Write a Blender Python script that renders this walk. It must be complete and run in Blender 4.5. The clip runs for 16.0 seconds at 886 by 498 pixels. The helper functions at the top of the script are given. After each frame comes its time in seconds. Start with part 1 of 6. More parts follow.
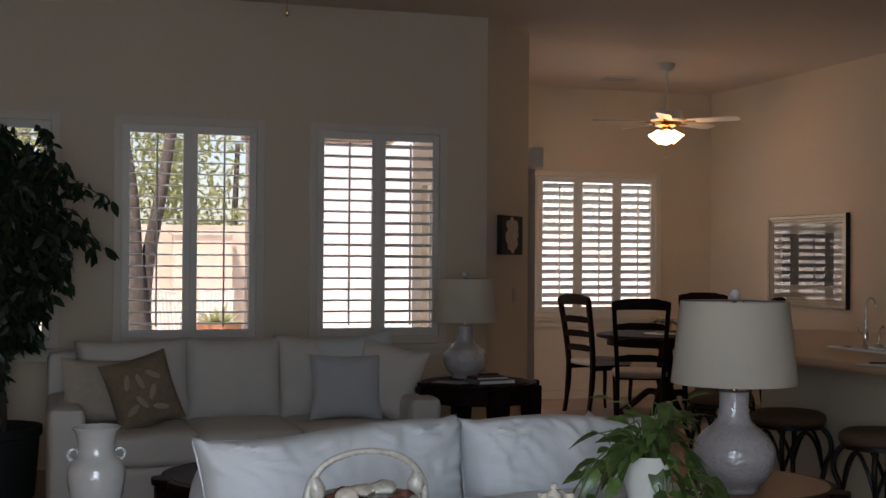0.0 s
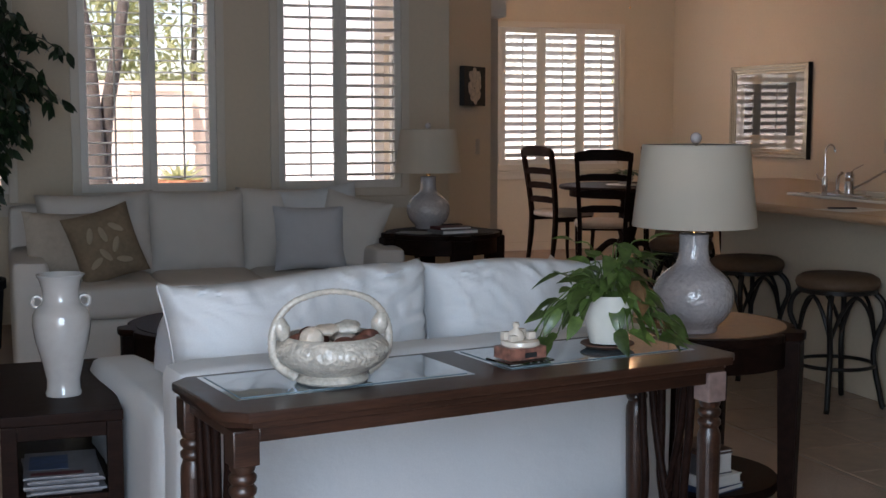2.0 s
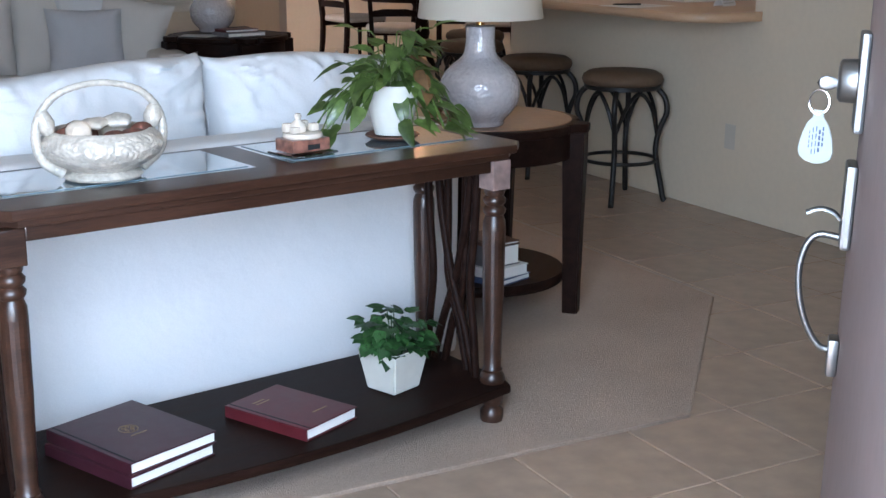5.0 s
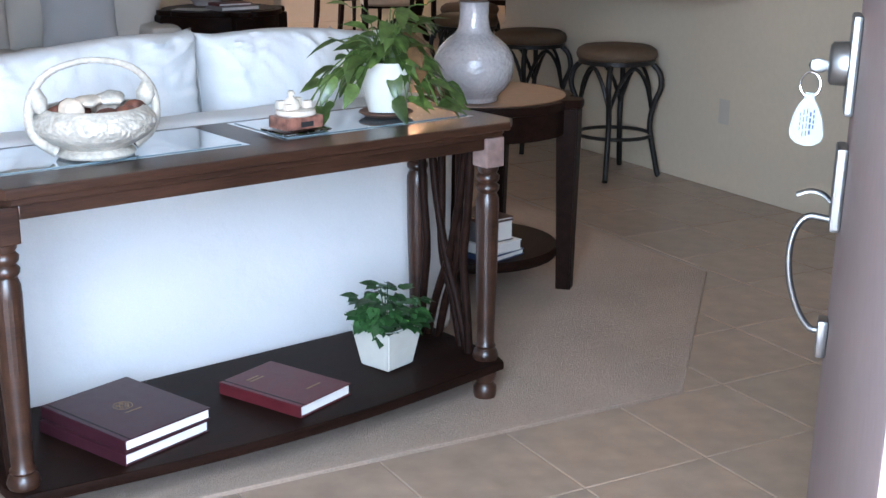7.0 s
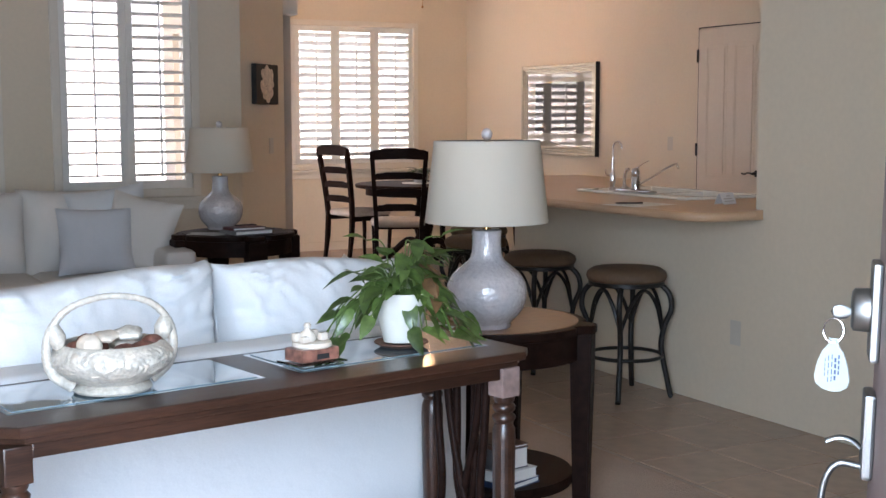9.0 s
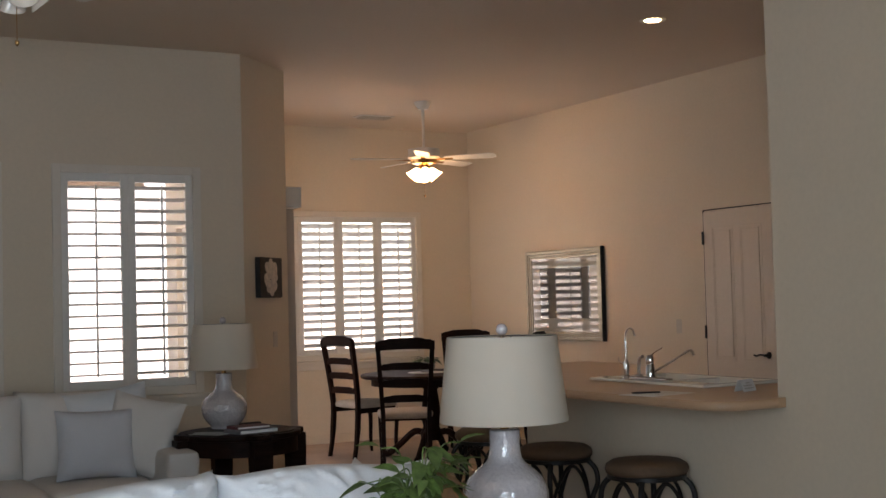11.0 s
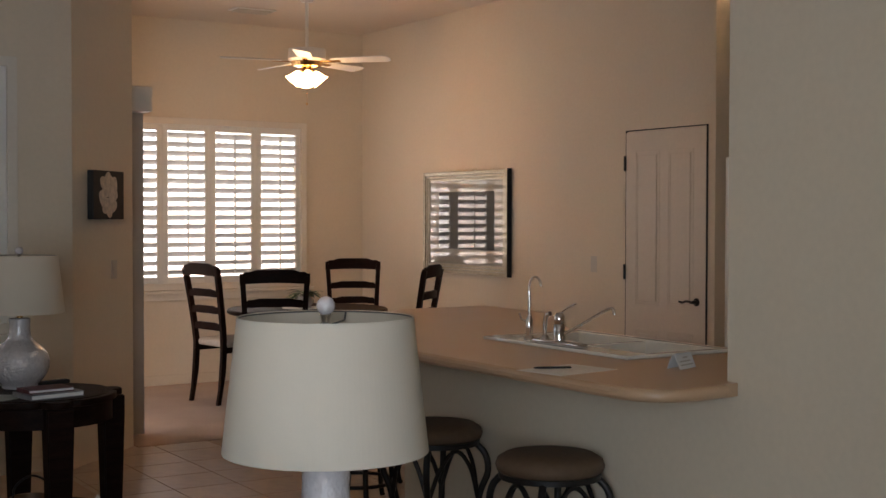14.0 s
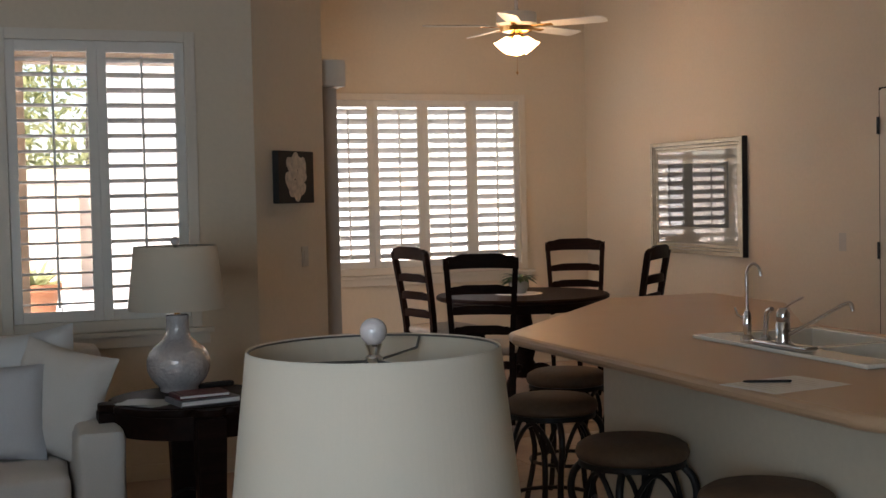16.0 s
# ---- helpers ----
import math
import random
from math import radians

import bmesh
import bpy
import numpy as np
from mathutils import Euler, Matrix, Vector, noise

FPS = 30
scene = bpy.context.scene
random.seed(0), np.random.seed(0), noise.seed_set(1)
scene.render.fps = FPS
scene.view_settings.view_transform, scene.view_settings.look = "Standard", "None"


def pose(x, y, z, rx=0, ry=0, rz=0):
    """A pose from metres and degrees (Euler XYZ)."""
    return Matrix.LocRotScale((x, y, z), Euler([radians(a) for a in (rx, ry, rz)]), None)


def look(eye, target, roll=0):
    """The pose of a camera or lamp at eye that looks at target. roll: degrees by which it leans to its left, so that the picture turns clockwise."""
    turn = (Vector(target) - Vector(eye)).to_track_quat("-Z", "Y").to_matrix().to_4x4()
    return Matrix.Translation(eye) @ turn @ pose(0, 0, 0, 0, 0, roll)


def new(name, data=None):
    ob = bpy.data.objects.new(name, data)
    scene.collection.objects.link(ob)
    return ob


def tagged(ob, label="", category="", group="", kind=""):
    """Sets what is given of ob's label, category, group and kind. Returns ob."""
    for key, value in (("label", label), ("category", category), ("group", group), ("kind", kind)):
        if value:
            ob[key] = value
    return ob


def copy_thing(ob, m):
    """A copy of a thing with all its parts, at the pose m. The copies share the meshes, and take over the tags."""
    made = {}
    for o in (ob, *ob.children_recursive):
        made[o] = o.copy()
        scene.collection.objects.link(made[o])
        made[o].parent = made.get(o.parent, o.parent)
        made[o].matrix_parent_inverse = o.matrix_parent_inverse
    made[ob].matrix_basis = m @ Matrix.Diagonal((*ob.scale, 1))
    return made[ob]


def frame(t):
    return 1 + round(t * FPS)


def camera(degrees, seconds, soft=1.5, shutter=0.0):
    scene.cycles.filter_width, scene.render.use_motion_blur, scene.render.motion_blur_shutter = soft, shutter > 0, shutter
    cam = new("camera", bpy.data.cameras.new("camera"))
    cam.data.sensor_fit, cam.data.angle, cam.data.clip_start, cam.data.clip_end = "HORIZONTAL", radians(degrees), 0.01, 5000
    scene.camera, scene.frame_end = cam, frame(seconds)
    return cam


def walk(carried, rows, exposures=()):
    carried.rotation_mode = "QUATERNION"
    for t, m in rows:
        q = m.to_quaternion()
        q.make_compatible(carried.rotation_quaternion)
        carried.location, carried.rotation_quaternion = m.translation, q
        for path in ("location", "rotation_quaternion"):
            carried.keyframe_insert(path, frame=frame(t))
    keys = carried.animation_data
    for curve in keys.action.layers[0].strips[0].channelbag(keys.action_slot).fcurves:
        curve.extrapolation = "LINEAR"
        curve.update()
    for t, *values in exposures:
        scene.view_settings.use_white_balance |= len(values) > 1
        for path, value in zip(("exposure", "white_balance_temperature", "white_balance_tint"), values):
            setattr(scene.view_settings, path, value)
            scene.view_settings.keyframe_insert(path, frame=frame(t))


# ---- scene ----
cam = camera(38.5, 16.0)
PATH = [
    (0, (0.239, 0.077, 1.384), (0.845, 1.983, 1.403), 0.4),
    (0.5, (0.236, 0.072, 1.375), (0.844, 1.977, 1.328), 0.3),
    (1, (0.236, 0.069, 1.367), (0.85, 1.969, 1.257), 0.1),
    (1.5, (0.24, 0.072, 1.358), (0.871, 1.962, 1.197), 0.1),
    (2, (0.242, 0.077, 1.348), (0.9, 1.955, 1.142), 0.0),
    (2.5, (0.248, 0.079, 1.344), (0.942, 1.939, 1.104), -0.2),
    (3, (0.26, 0.094, 1.337), (1.002, 1.931, 1.064), -0.1),
    (3.5, (0.275, 0.104, 1.326), (1.085, 1.906, 1.018), 0.2),
    (4, (0.283, 0.11, 1.315), (1.153, 1.875, 0.959), -0.1),
    (4.5, (0.293, 0.115, 1.300), (1.198, 1.848, 0.878), 0.1),
    (5, (0.300, 0.118, 1.282), (1.225, 1.821, 0.789), 0.2),
    (5.2, (0.298, 0.113, 1.276), (1.230, 1.805, 0.757), -0.1),
    (7.3, (0.304, 0.114, 1.296), (1.231, 1.804, 0.761), 0.3),
    (7.5, (0.307, 0.127, 1.293), (1.234, 1.826, 0.791), -0.2),
    (8, (0.307, 0.140, 1.303), (1.239, 1.861, 0.894), -0.5),
    (8.5, (0.298, 0.137, 1.32), (1.237, 1.876, 1.013), -0.2),
    (9, (0.29, 0.134, 1.336), (1.236, 1.884, 1.13), -0.1),
    (9.5, (0.28, 0.126, 1.353), (1.23, 1.881, 1.231), -0.0),
    (10, (0.271, 0.124, 1.367), (1.23, 1.879, 1.322), -0.3),
    (10.2, (0.274, 0.133, 1.37), (1.233, 1.888, 1.355), -0.3),
    (12.3, (0.579, 0.683, 1.387), (1.514, 2.445, 1.542), -3.1),
    (12.5, (0.639, 0.752, 1.395), (1.565, 2.52, 1.525), -1.8),
    (13, (0.845, 1.083, 1.419), (1.785, 2.845, 1.513), -2.8),
    (13.5, (1.004, 1.3, 1.469), (2.031, 3.016, 1.465), -2.1),
    (14, (1.235, 1.462, 1.455), (2.303, 3.152, 1.404), 0.1),
    (14.5, (1.453, 1.662, 1.462), (2.521, 3.351, 1.374), 0.5),
    (15, (1.613, 1.85, 1.456), (2.629, 3.571, 1.381), 0.9),
    (15.5, (1.780, 2.016, 1.458), (2.589, 3.843, 1.374), -0.0),
    (16, (1.835, 2.033, 1.463), (2.546, 3.901, 1.378), -1.2),
]
EXPOSURES = [
    (0.0, 0.60, 6800, 22), (1.5, 1.00, 6700, 22), (3.0, 1.58, 6200, 21), (5.0, 2.28, 6100, 21), (7.5, 2.48, 6100, 21), (9.0, 2.36, 6300, 21),
    (10.2, 1.82, 6700, 20), (12.3, 1.42, 6900, 21), (13.5, 1.40, 6900, 21), (14.5, 1.84, 6950, 20), (16.0, 1.53, 6650, 17),
]
walk(cam, [(t, look(eye, target, roll)) for t, eye, target, roll in PATH], EXPOSURES)

# ---- world and lights ----
SUN_EL, SUN_AZ = radians(60), radians(215)
world = bpy.data.worlds.new("sky")
scene.world = world
world.use_nodes = True
wt = world.node_tree
sky = wt.nodes.new("ShaderNodeTexSky")
sky.sky_type, sky.sun_disc, sky.sun_elevation, sky.sun_rotation = "NISHITA", False, SUN_EL, SUN_AZ
wt.nodes["Background"].inputs[1].default_value = 0.15
wt.links.new(sky.outputs[0], wt.nodes["Background"].inputs[0])


def lamp(name, kind, power, colour, m, **kw):
    data = bpy.data.lights.new(name, kind)
    data.energy, data.color = power, colour
    for k, v in kw.items():
        if k == "size":
            data.size = v
        elif k == "size_y":
            data.shape, data.size_y = "RECTANGLE", v
        elif k == "angle":
            data.angle = v
        elif k == "radius":
            data.shadow_soft_size = v
    ob = new(name, data)
    ob.matrix_world = m
    return ob


sun_dir = Vector((math.sin(SUN_AZ) * math.cos(SUN_EL), math.cos(SUN_AZ) * math.cos(SUN_EL), math.sin(SUN_EL)))
lamp("sun", "SUN", 5.0, (1.0, 0.95, 0.88), look(sun_dir * 20, (0, 0, 0)), angle=radians(0.5))
lamp("doorway_skylight", "AREA", 29, (0.60, 0.84, 1.0), look((0.22, 0.45, 1.45), (1.2, 4.6, 1.3)), size=1.2, size_y=1.5)
lamp("north_skylight", "AREA", 33, (0.97, 0.99, 1.0), look((1.2, 10.3, 3.3), (1.2, 7.6, 1.0)), size=4.4, size_y=1.3)
lamp("dining_skylight", "AREA", 6.8, (1.0, 0.99, 0.97), look((5.3, 12.28, 1.58), (5.3, 11.0, 1.5)), size=2.2, size_y=1.4)
lamp("patio_door_skylight", "AREA", 4.5, (1.0, 0.99, 0.97), look((3.60, 10.65, 1.1), (5.0, 10.65, 1.0)), size=1.8, size_y=2.0)

# ---- materials ----


def mat(name, colour, rough=0.6, metal=0.0, var=0.12, scale=8.0, bump=0.0, bscale=60.0, fine=40.0, dark=None, **kw):
    """A surface with variation at two scales and a fine relief."""
    m = bpy.data.materials.new(name)
    m.use_nodes = True
    t, L = m.node_tree, m.node_tree.links
    b = t.nodes["Principled BSDF"]
    co = t.nodes.new("ShaderNodeTexCoord")
    src = co.outputs["Object"]
    if kw.get("stretch"):
        mp = t.nodes.new("ShaderNodeMapping")
        mp.inputs["Scale"].default_value = kw["stretch"]
        L.new(src, mp.inputs[0])
        src = mp.outputs[0]
    a = t.nodes.new("ShaderNodeTexNoise")
    a.inputs["Scale"].default_value, a.inputs["Detail"].default_value = scale, 4
    f = t.nodes.new("ShaderNodeTexNoise")
    f.inputs["Scale"].default_value, f.inputs["Detail"].default_value = fine, 3
    L.new(src, a.inputs[0])
    L.new(src, f.inputs[0])
    mid = t.nodes.new("ShaderNodeMath")
    mid.operation = "ADD"
    L.new(a.outputs[0], mid.inputs[0])
    L.new(f.outputs[0], mid.inputs[1])
    half = t.nodes.new("ShaderNodeMapRange")
    half.inputs[1].default_value, half.inputs[2].default_value = 0.7, 1.3
    L.new(mid.outputs[0], half.inputs[0])
    mix = t.nodes.new("ShaderNodeMix")
    mix.data_type = "RGBA"
    lo = dark or tuple(c * (1 - var) for c in colour)
    hi = tuple(min(1, c * (1 + var)) for c in colour) if not dark else colour
    mix.inputs[6].default_value, mix.inputs[7].default_value = (*lo, 1), (*hi, 1)
    L.new(half.outputs[0], mix.inputs[0])
    L.new(mix.outputs[2], b.inputs["Base Color"])
    if kw.get("piece"):
        oi = t.nodes.new("ShaderNodeObjectInfo")
        hs = t.nodes.new("ShaderNodeHueSaturation")
        mr = t.nodes.new("ShaderNodeMapRange")
        mr.inputs[3].default_value, mr.inputs[4].default_value = 1 - kw["piece"], 1 + kw["piece"]
        L.new(oi.outputs["Random"], mr.inputs[0])
        L.new(mr.outputs[0], hs.inputs["Value"])
        L.new(mix.outputs[2], hs.inputs["Color"])
        L.new(hs.outputs[0], b.inputs["Base Color"])
    if kw.get("island"):
        ge = t.nodes.new("ShaderNodeNewGeometry")
        hs = t.nodes.new("ShaderNodeHueSaturation")
        mr = t.nodes.new("ShaderNodeMapRange")
        mr.inputs[3].default_value, mr.inputs[4].default_value = 1 - kw["island"], 1 + kw["island"]
        L.new(ge.outputs["Random Per Island"], mr.inputs[0])
        L.new(mr.outputs[0], hs.inputs["Value"])
        L.new(mix.outputs[2], hs.inputs["Color"])
        L.new(hs.outputs[0], b.inputs["Base Color"])
    b.inputs["Metallic"].default_value = metal
    rr = t.nodes.new("ShaderNodeMapRange")
    rr.inputs[3].default_value, rr.inputs[4].default_value = max(0.02, rough * 0.85), min(1, rough * 1.15)
    L.new(a.outputs[0], rr.inputs[0])
    L.new(rr.outputs[0], b.inputs["Roughness"])
    if bump:
        n = t.nodes.new("ShaderNodeTexNoise")
        n.inputs["Scale"].default_value, n.inputs["Detail"].default_value = bscale, 5
        L.new(src, n.inputs[0])
        bp = t.nodes.new("ShaderNodeBump")
        bp.inputs["Strength"].default_value, bp.inputs["Distance"].default_value = kw.get("strength", 0.4), bump
        L.new(n.outputs[0], bp.inputs["Height"])
        L.new(bp.outputs[0], b.inputs["Normal"])
    if kw.get("coat"):
        b.inputs["Coat Weight"].default_value, b.inputs["Coat Roughness"].default_value = kw["coat"], kw.get("coat_rough", 0.08)
    if kw.get("trans"):
        b.inputs["Transmission Weight"].default_value = kw["trans"]
    if kw.get("spec"):
        b.inputs["Specular IOR Level"].default_value = kw["spec"]
    if kw.get("sss"):
        b.inputs["Subsurface Weight"].default_value = kw["sss"]
    if kw.get("through"):
        tr = t.nodes.new("ShaderNodeBsdfTranslucent")
        tr.inputs[0].default_value = (*kw["glowcol"], 1)
        ms = t.nodes.new("ShaderNodeMixShader")
        ms.inputs[0].default_value = kw["through"]
        L.new(b.outputs[0], ms.inputs[1])
        L.new(tr.outputs[0], ms.inputs[2])
        L.new(ms.outputs[0], t.nodes["Material Output"].inputs[0])
    return m


def glow(name, colour, power):
    m = bpy.data.materials.new(name)
    m.use_nodes = True
    b = m.node_tree.nodes["Principled BSDF"]
    b.inputs["Base Color"].default_value = (*colour, 1)
    b.inputs["Emission Color"].default_value = (*colour, 1)
    b.inputs["Emission Strength"].default_value = power
    return m


M = {
    "wall": mat("wall_paint", (0.645, 0.550, 0.424), 0.75, var=0.03, scale=1.5, bump=0.002, bscale=45, strength=0.35),
    "ceiling": mat("ceiling_paint", (0.635, 0.535, 0.435), 0.85, var=0.03, scale=1.2, bump=0.003, bscale=40, strength=0.4),
    "white": mat("white_trim_paint", (0.74, 0.71, 0.65), 0.4, var=0.03, scale=3),
    "doorwhite": mat("interior_door_paint", (0.60, 0.515, 0.42), 0.45, var=0.03, scale=3),
    "casing": mat("window_casing_paint", (0.66, 0.60, 0.51), 0.45, var=0.03, scale=3),
    "shutter": mat("shutter_paint", (0.74, 0.72, 0.67), 0.35, var=0.03, scale=3, through=0.12, glowcol=(0.8, 0.78, 0.72)),
    "tile": mat("floor_tile", (0.35, 0.255, 0.19), 0.32, var=0.16, scale=3.5, fine=14, bump=0.0015, bscale=20, piece=0.035),
    "grout": mat("tile_grout", (0.345, 0.26, 0.195), 0.85, var=0.1, scale=20),
    "carpet": mat("beige_carpet", (0.42, 0.31, 0.24), 0.95, var=0.14, scale=2.5, fine=160, bump=0.006, bscale=260, strength=0.9),
    "darkwood": mat("dark_espresso_wood", (0.015, 0.0065, 0.0045), 0.48, var=0.45, scale=3, fine=30, stretch=(1, 12, 12), spec=0.06, bump=0.0006, bscale=60),
    "redwood": mat("mahogany_wood", (0.034, 0.0135, 0.0075), 0.36, var=0.5, scale=3, fine=30, stretch=(1, 10, 10), coat=0.16, bump=0.0006, bscale=60),
    "tanwood": mat("worn_brown_tabletop", (0.21, 0.11, 0.06), 0.38, var=0.2, scale=5, fine=40, coat=0.15),
    "sofa": mat("white_slipcover", (0.62, 0.62, 0.62), 0.9, var=0.04, scale=4, bump=0.010, bscale=9, strength=0.6, fine=250),
    "sofa_far": mat("cream_slipcover", (0.63, 0.585, 0.54), 0.9, var=0.05, scale=4, bump=0.005, bscale=12, strength=0.5, fine=250),
    "grey": mat("pale_grey_linen", (0.53, 0.53, 0.55), 0.9, var=0.05, scale=5, bump=0.003, bscale=20, fine=200),
    "ceramic": mat("glazed_white_ceramic", (0.43, 0.385, 0.325), 0.30, var=0.22, scale=45, fine=130, coat=0.5, bump=0.006, bscale=45, strength=0.9),
    "lampceramic": mat("pearl_ceramic_lamp", (0.50, 0.45, 0.44), 0.22, var=0.10, scale=12, fine=90, coat=0.8, bump=0.008, bscale=40, strength=0.8),
    "whitepot": mat("cream_white_glaze", (0.60, 0.585, 0.525), 0.22, var=0.04, scale=9, coat=0.5),
    "vase": mat("white_porcelain", (0.41, 0.39, 0.37), 0.16, var=0.04, scale=5, coat=0.8),
    "shade": mat("ivory_linen_shade", (0.70, 0.635, 0.535), 0.85, var=0.02, scale=20, fine=220, bump=0.0004, bscale=300, through=0.4, glowcol=(0.84, 0.74, 0.62)),
    "chrome": mat("polished_chrome", (0.75, 0.76, 0.78), 0.1, 1.0, var=0.04),
    "nickel": mat("satin_nickel", (0.19, 0.185, 0.18), 0.40, 1.0, var=0.06),
    "brass": mat("polished_brass", (0.72, 0.42, 0.16), 0.18, 1.0, var=0.08),
    "bronze": mat("dark_bronze_metal", (0.014, 0.011, 0.010), 0.4, 0.3, var=0.2),
    "seatleather": mat("brown_suede_seat", (0.115, 0.066, 0.036), 0.75, var=0.15, scale=14, bump=0.002, bscale=50),
    "seatcream": mat("cream_seat_fabric", (0.45, 0.38, 0.31), 0.85, var=0.08, scale=14),
    "counter": mat("beige_solid_counter", (0.50, 0.32, 0.195), 0.34, var=0.04, scale=6, fine=300),
    "sink": mat("white_enamel_sink", (0.78, 0.72, 0.62), 0.18, var=0.02, coat=0.5),
    "leaf": mat("pothos_leaf", (0.070, 0.108, 0.026), 0.4, var=0.6, scale=22, fine=70, island=0.45, through=0.2, glowcol=(0.15, 0.32, 0.04), coat=0.2),
    "leafbrown": mat("dry_leaf", (0.17, 0.085, 0.035), 0.5, var=0.4, scale=22, island=0.35),
    "ivy": mat("ivy_leaf", (0.020, 0.065, 0.017), 0.4, var=0.5, scale=40, fine=120, island=0.4, coat=0.15),
    "ficus": mat("ficus_leaf", (0.012, 0.029, 0.010), 0.45, var=0.4, scale=12, island=0.4),
    "bark": mat("grey_bark", (0.12, 0.10, 0.085), 0.9, var=0.35, scale=8, bump=0.01, bscale=25),
    "ficusbark": mat("brown_bark", (0.06, 0.045, 0.035), 0.9, var=0.3, scale=20, bump=0.004, bscale=40),
    "soil": mat("potting_soil", (0.035, 0.024, 0.016), 0.95, var=0.4, scale=40, bump=0.01, bscale=80),
    "bookred": mat("burgundy_book_cloth", (0.085, 0.010, 0.014), 0.45, var=0.15, scale=30, bump=0.0004, bscale=500),
    "bookdark": mat("dark_maroon_book_cloth", (0.045, 0.010, 0.016), 0.45, var=0.15, scale=30, bump=0.0004, bscale=500),
    "page": mat("paper_pages", (0.78, 0.76, 0.72), 0.8, var=0.04, scale=30, fine=400, stretch=(1, 1, 12)),
    "gold": mat("gold_foil", (0.28, 0.19, 0.09), 0.4, 0.6, var=0.15),
    "copper": mat("copper_marbled_wax", (0.20, 0.085, 0.06), 0.3, var=0.6, scale=40, coat=0.4),
    "shell": mat("seashell", (0.55, 0.46, 0.37), 0.45, var=0.25, scale=30, bump=0.003, bscale=80),
    "potpourri": mat("brown_potpourri", (0.13, 0.045, 0.028), 0.6, var=0.5, scale=40, bump=0.004, bscale=60),
    "pillow": mat("taupe_pillow_fabric", (0.235, 0.17, 0.11), 0.9, var=0.15, scale=8, bump=0.002, bscale=60),
    "pillowleaf": mat("cream_leaf_print", (0.38, 0.30, 0.21), 0.9, var=0.06),
    "doorpaint": mat("mauve_brown_door_paint", (0.165, 0.118, 0.112), 0.5, var=0.10, scale=6, spec=0.3),
    "frameglass": mat("picture_glass", (0.045, 0.046, 0.044), 0.04, var=0.05, coat=1.0, coat_rough=0.02),
    "silver": mat("champagne_frame_metal", (0.37, 0.32, 0.24), 0.32, 0.85, var=0.12, scale=20),
    "mount": mat("pale_picture_mount", (0.30, 0.275, 0.23), 0.05, var=0.05, coat=1.0, coat_rough=0.02),
    # same wood, with a reflection on one leg top put into the colour
    "reflectwood": mat("reflection_pale_wood", (0.22, 0.145, 0.125), 0.5, var=0.3, scale=12),
    "brownbook": mat("brown_book_cloth", (0.12, 0.055, 0.035), 0.5, var=0.2, scale=20),
    "black": mat("black_plastic", (0.010, 0.010, 0.010), 0.75, var=0.2),
    "stucco": mat("tan_stucco", (0.66, 0.53, 0.41), 0.9, var=0.1, scale=5, bump=0.004, bscale=60),
    "concrete": mat("patio_concrete", (0.78, 0.75, 0.70), 0.85, var=0.1, scale=2, bump=0.003, bscale=50),
    "terracotta": mat("terracotta", (0.40, 0.17, 0.08), 0.85, var=0.15, scale=12),
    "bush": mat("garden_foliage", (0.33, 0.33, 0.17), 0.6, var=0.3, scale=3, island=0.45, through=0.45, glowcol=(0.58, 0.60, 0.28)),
    "greyplastic": mat("pale_switch_plastic", (0.52, 0.47, 0.40), 0.4, var=0.03),
    "tag": mat("pale_mint_plastic_tag", (0.28, 0.30, 0.28), 0.45, var=0.03),
    "magazine": mat("magazine_paper", (0.15, 0.145, 0.155), 0.4, var=0.15, scale=18, piece=0.2),
    "blueink": mat("blue_print", (0.035, 0.06, 0.13), 0.4, var=0.3, scale=20),
    "bead": mat("frosted_bead", (0.62, 0.54, 0.45), 0.25, var=0.1, scale=30, coat=0.5),
    "blind": mat("vinyl_blind", (0.50, 0.44, 0.38), 0.5, var=0.03, through=0.2, glowcol=(0.7, 0.66, 0.58)),
}
pane_mat = bpy.data.materials.new("window_glass")
pane_mat.use_nodes = True
pb = pane_mat.node_tree.nodes["Principled BSDF"]
pb.inputs["Transmission Weight"].default_value, pb.inputs["Roughness"].default_value, pb.inputs["IOR"].default_value = 1.0, 0.0, 1.45
tglass = bpy.data.materials.new("bevelled_table_glass")
tglass.use_nodes = True
pb = tglass.node_tree.nodes["Principled BSDF"]
# blue-grey base paints in the milky sky reflection on the glass
pb.inputs["Base Color"].default_value = (0.15, 0.20, 0.225, 1)
pb.inputs["Roughness"].default_value, pb.inputs["Coat Weight"].default_value, pb.inputs["Coat Roughness"].default_value = 0.05, 1.0, 0.02
M["glass"], M["tableglass"] = pane_mat, tglass
M["bulb"] = glow("lit_frosted_glass", (1.0, 0.66, 0.34), 4.5)
M["can"] = glow("lit_downlight", (1.0, 0.80, 0.55), 8)

# ---- mesh helpers ----


def thing(name, x=0, y=0, z=0, rz=0, label="", category="", group="", kind="", m=None):
    ob = new(name)
    ob.empty_display_size = 0.1
    ob.matrix_world = m if m is not None else pose(x, y, z, 0, 0, rz)
    return tagged(ob, label, category, group, kind)


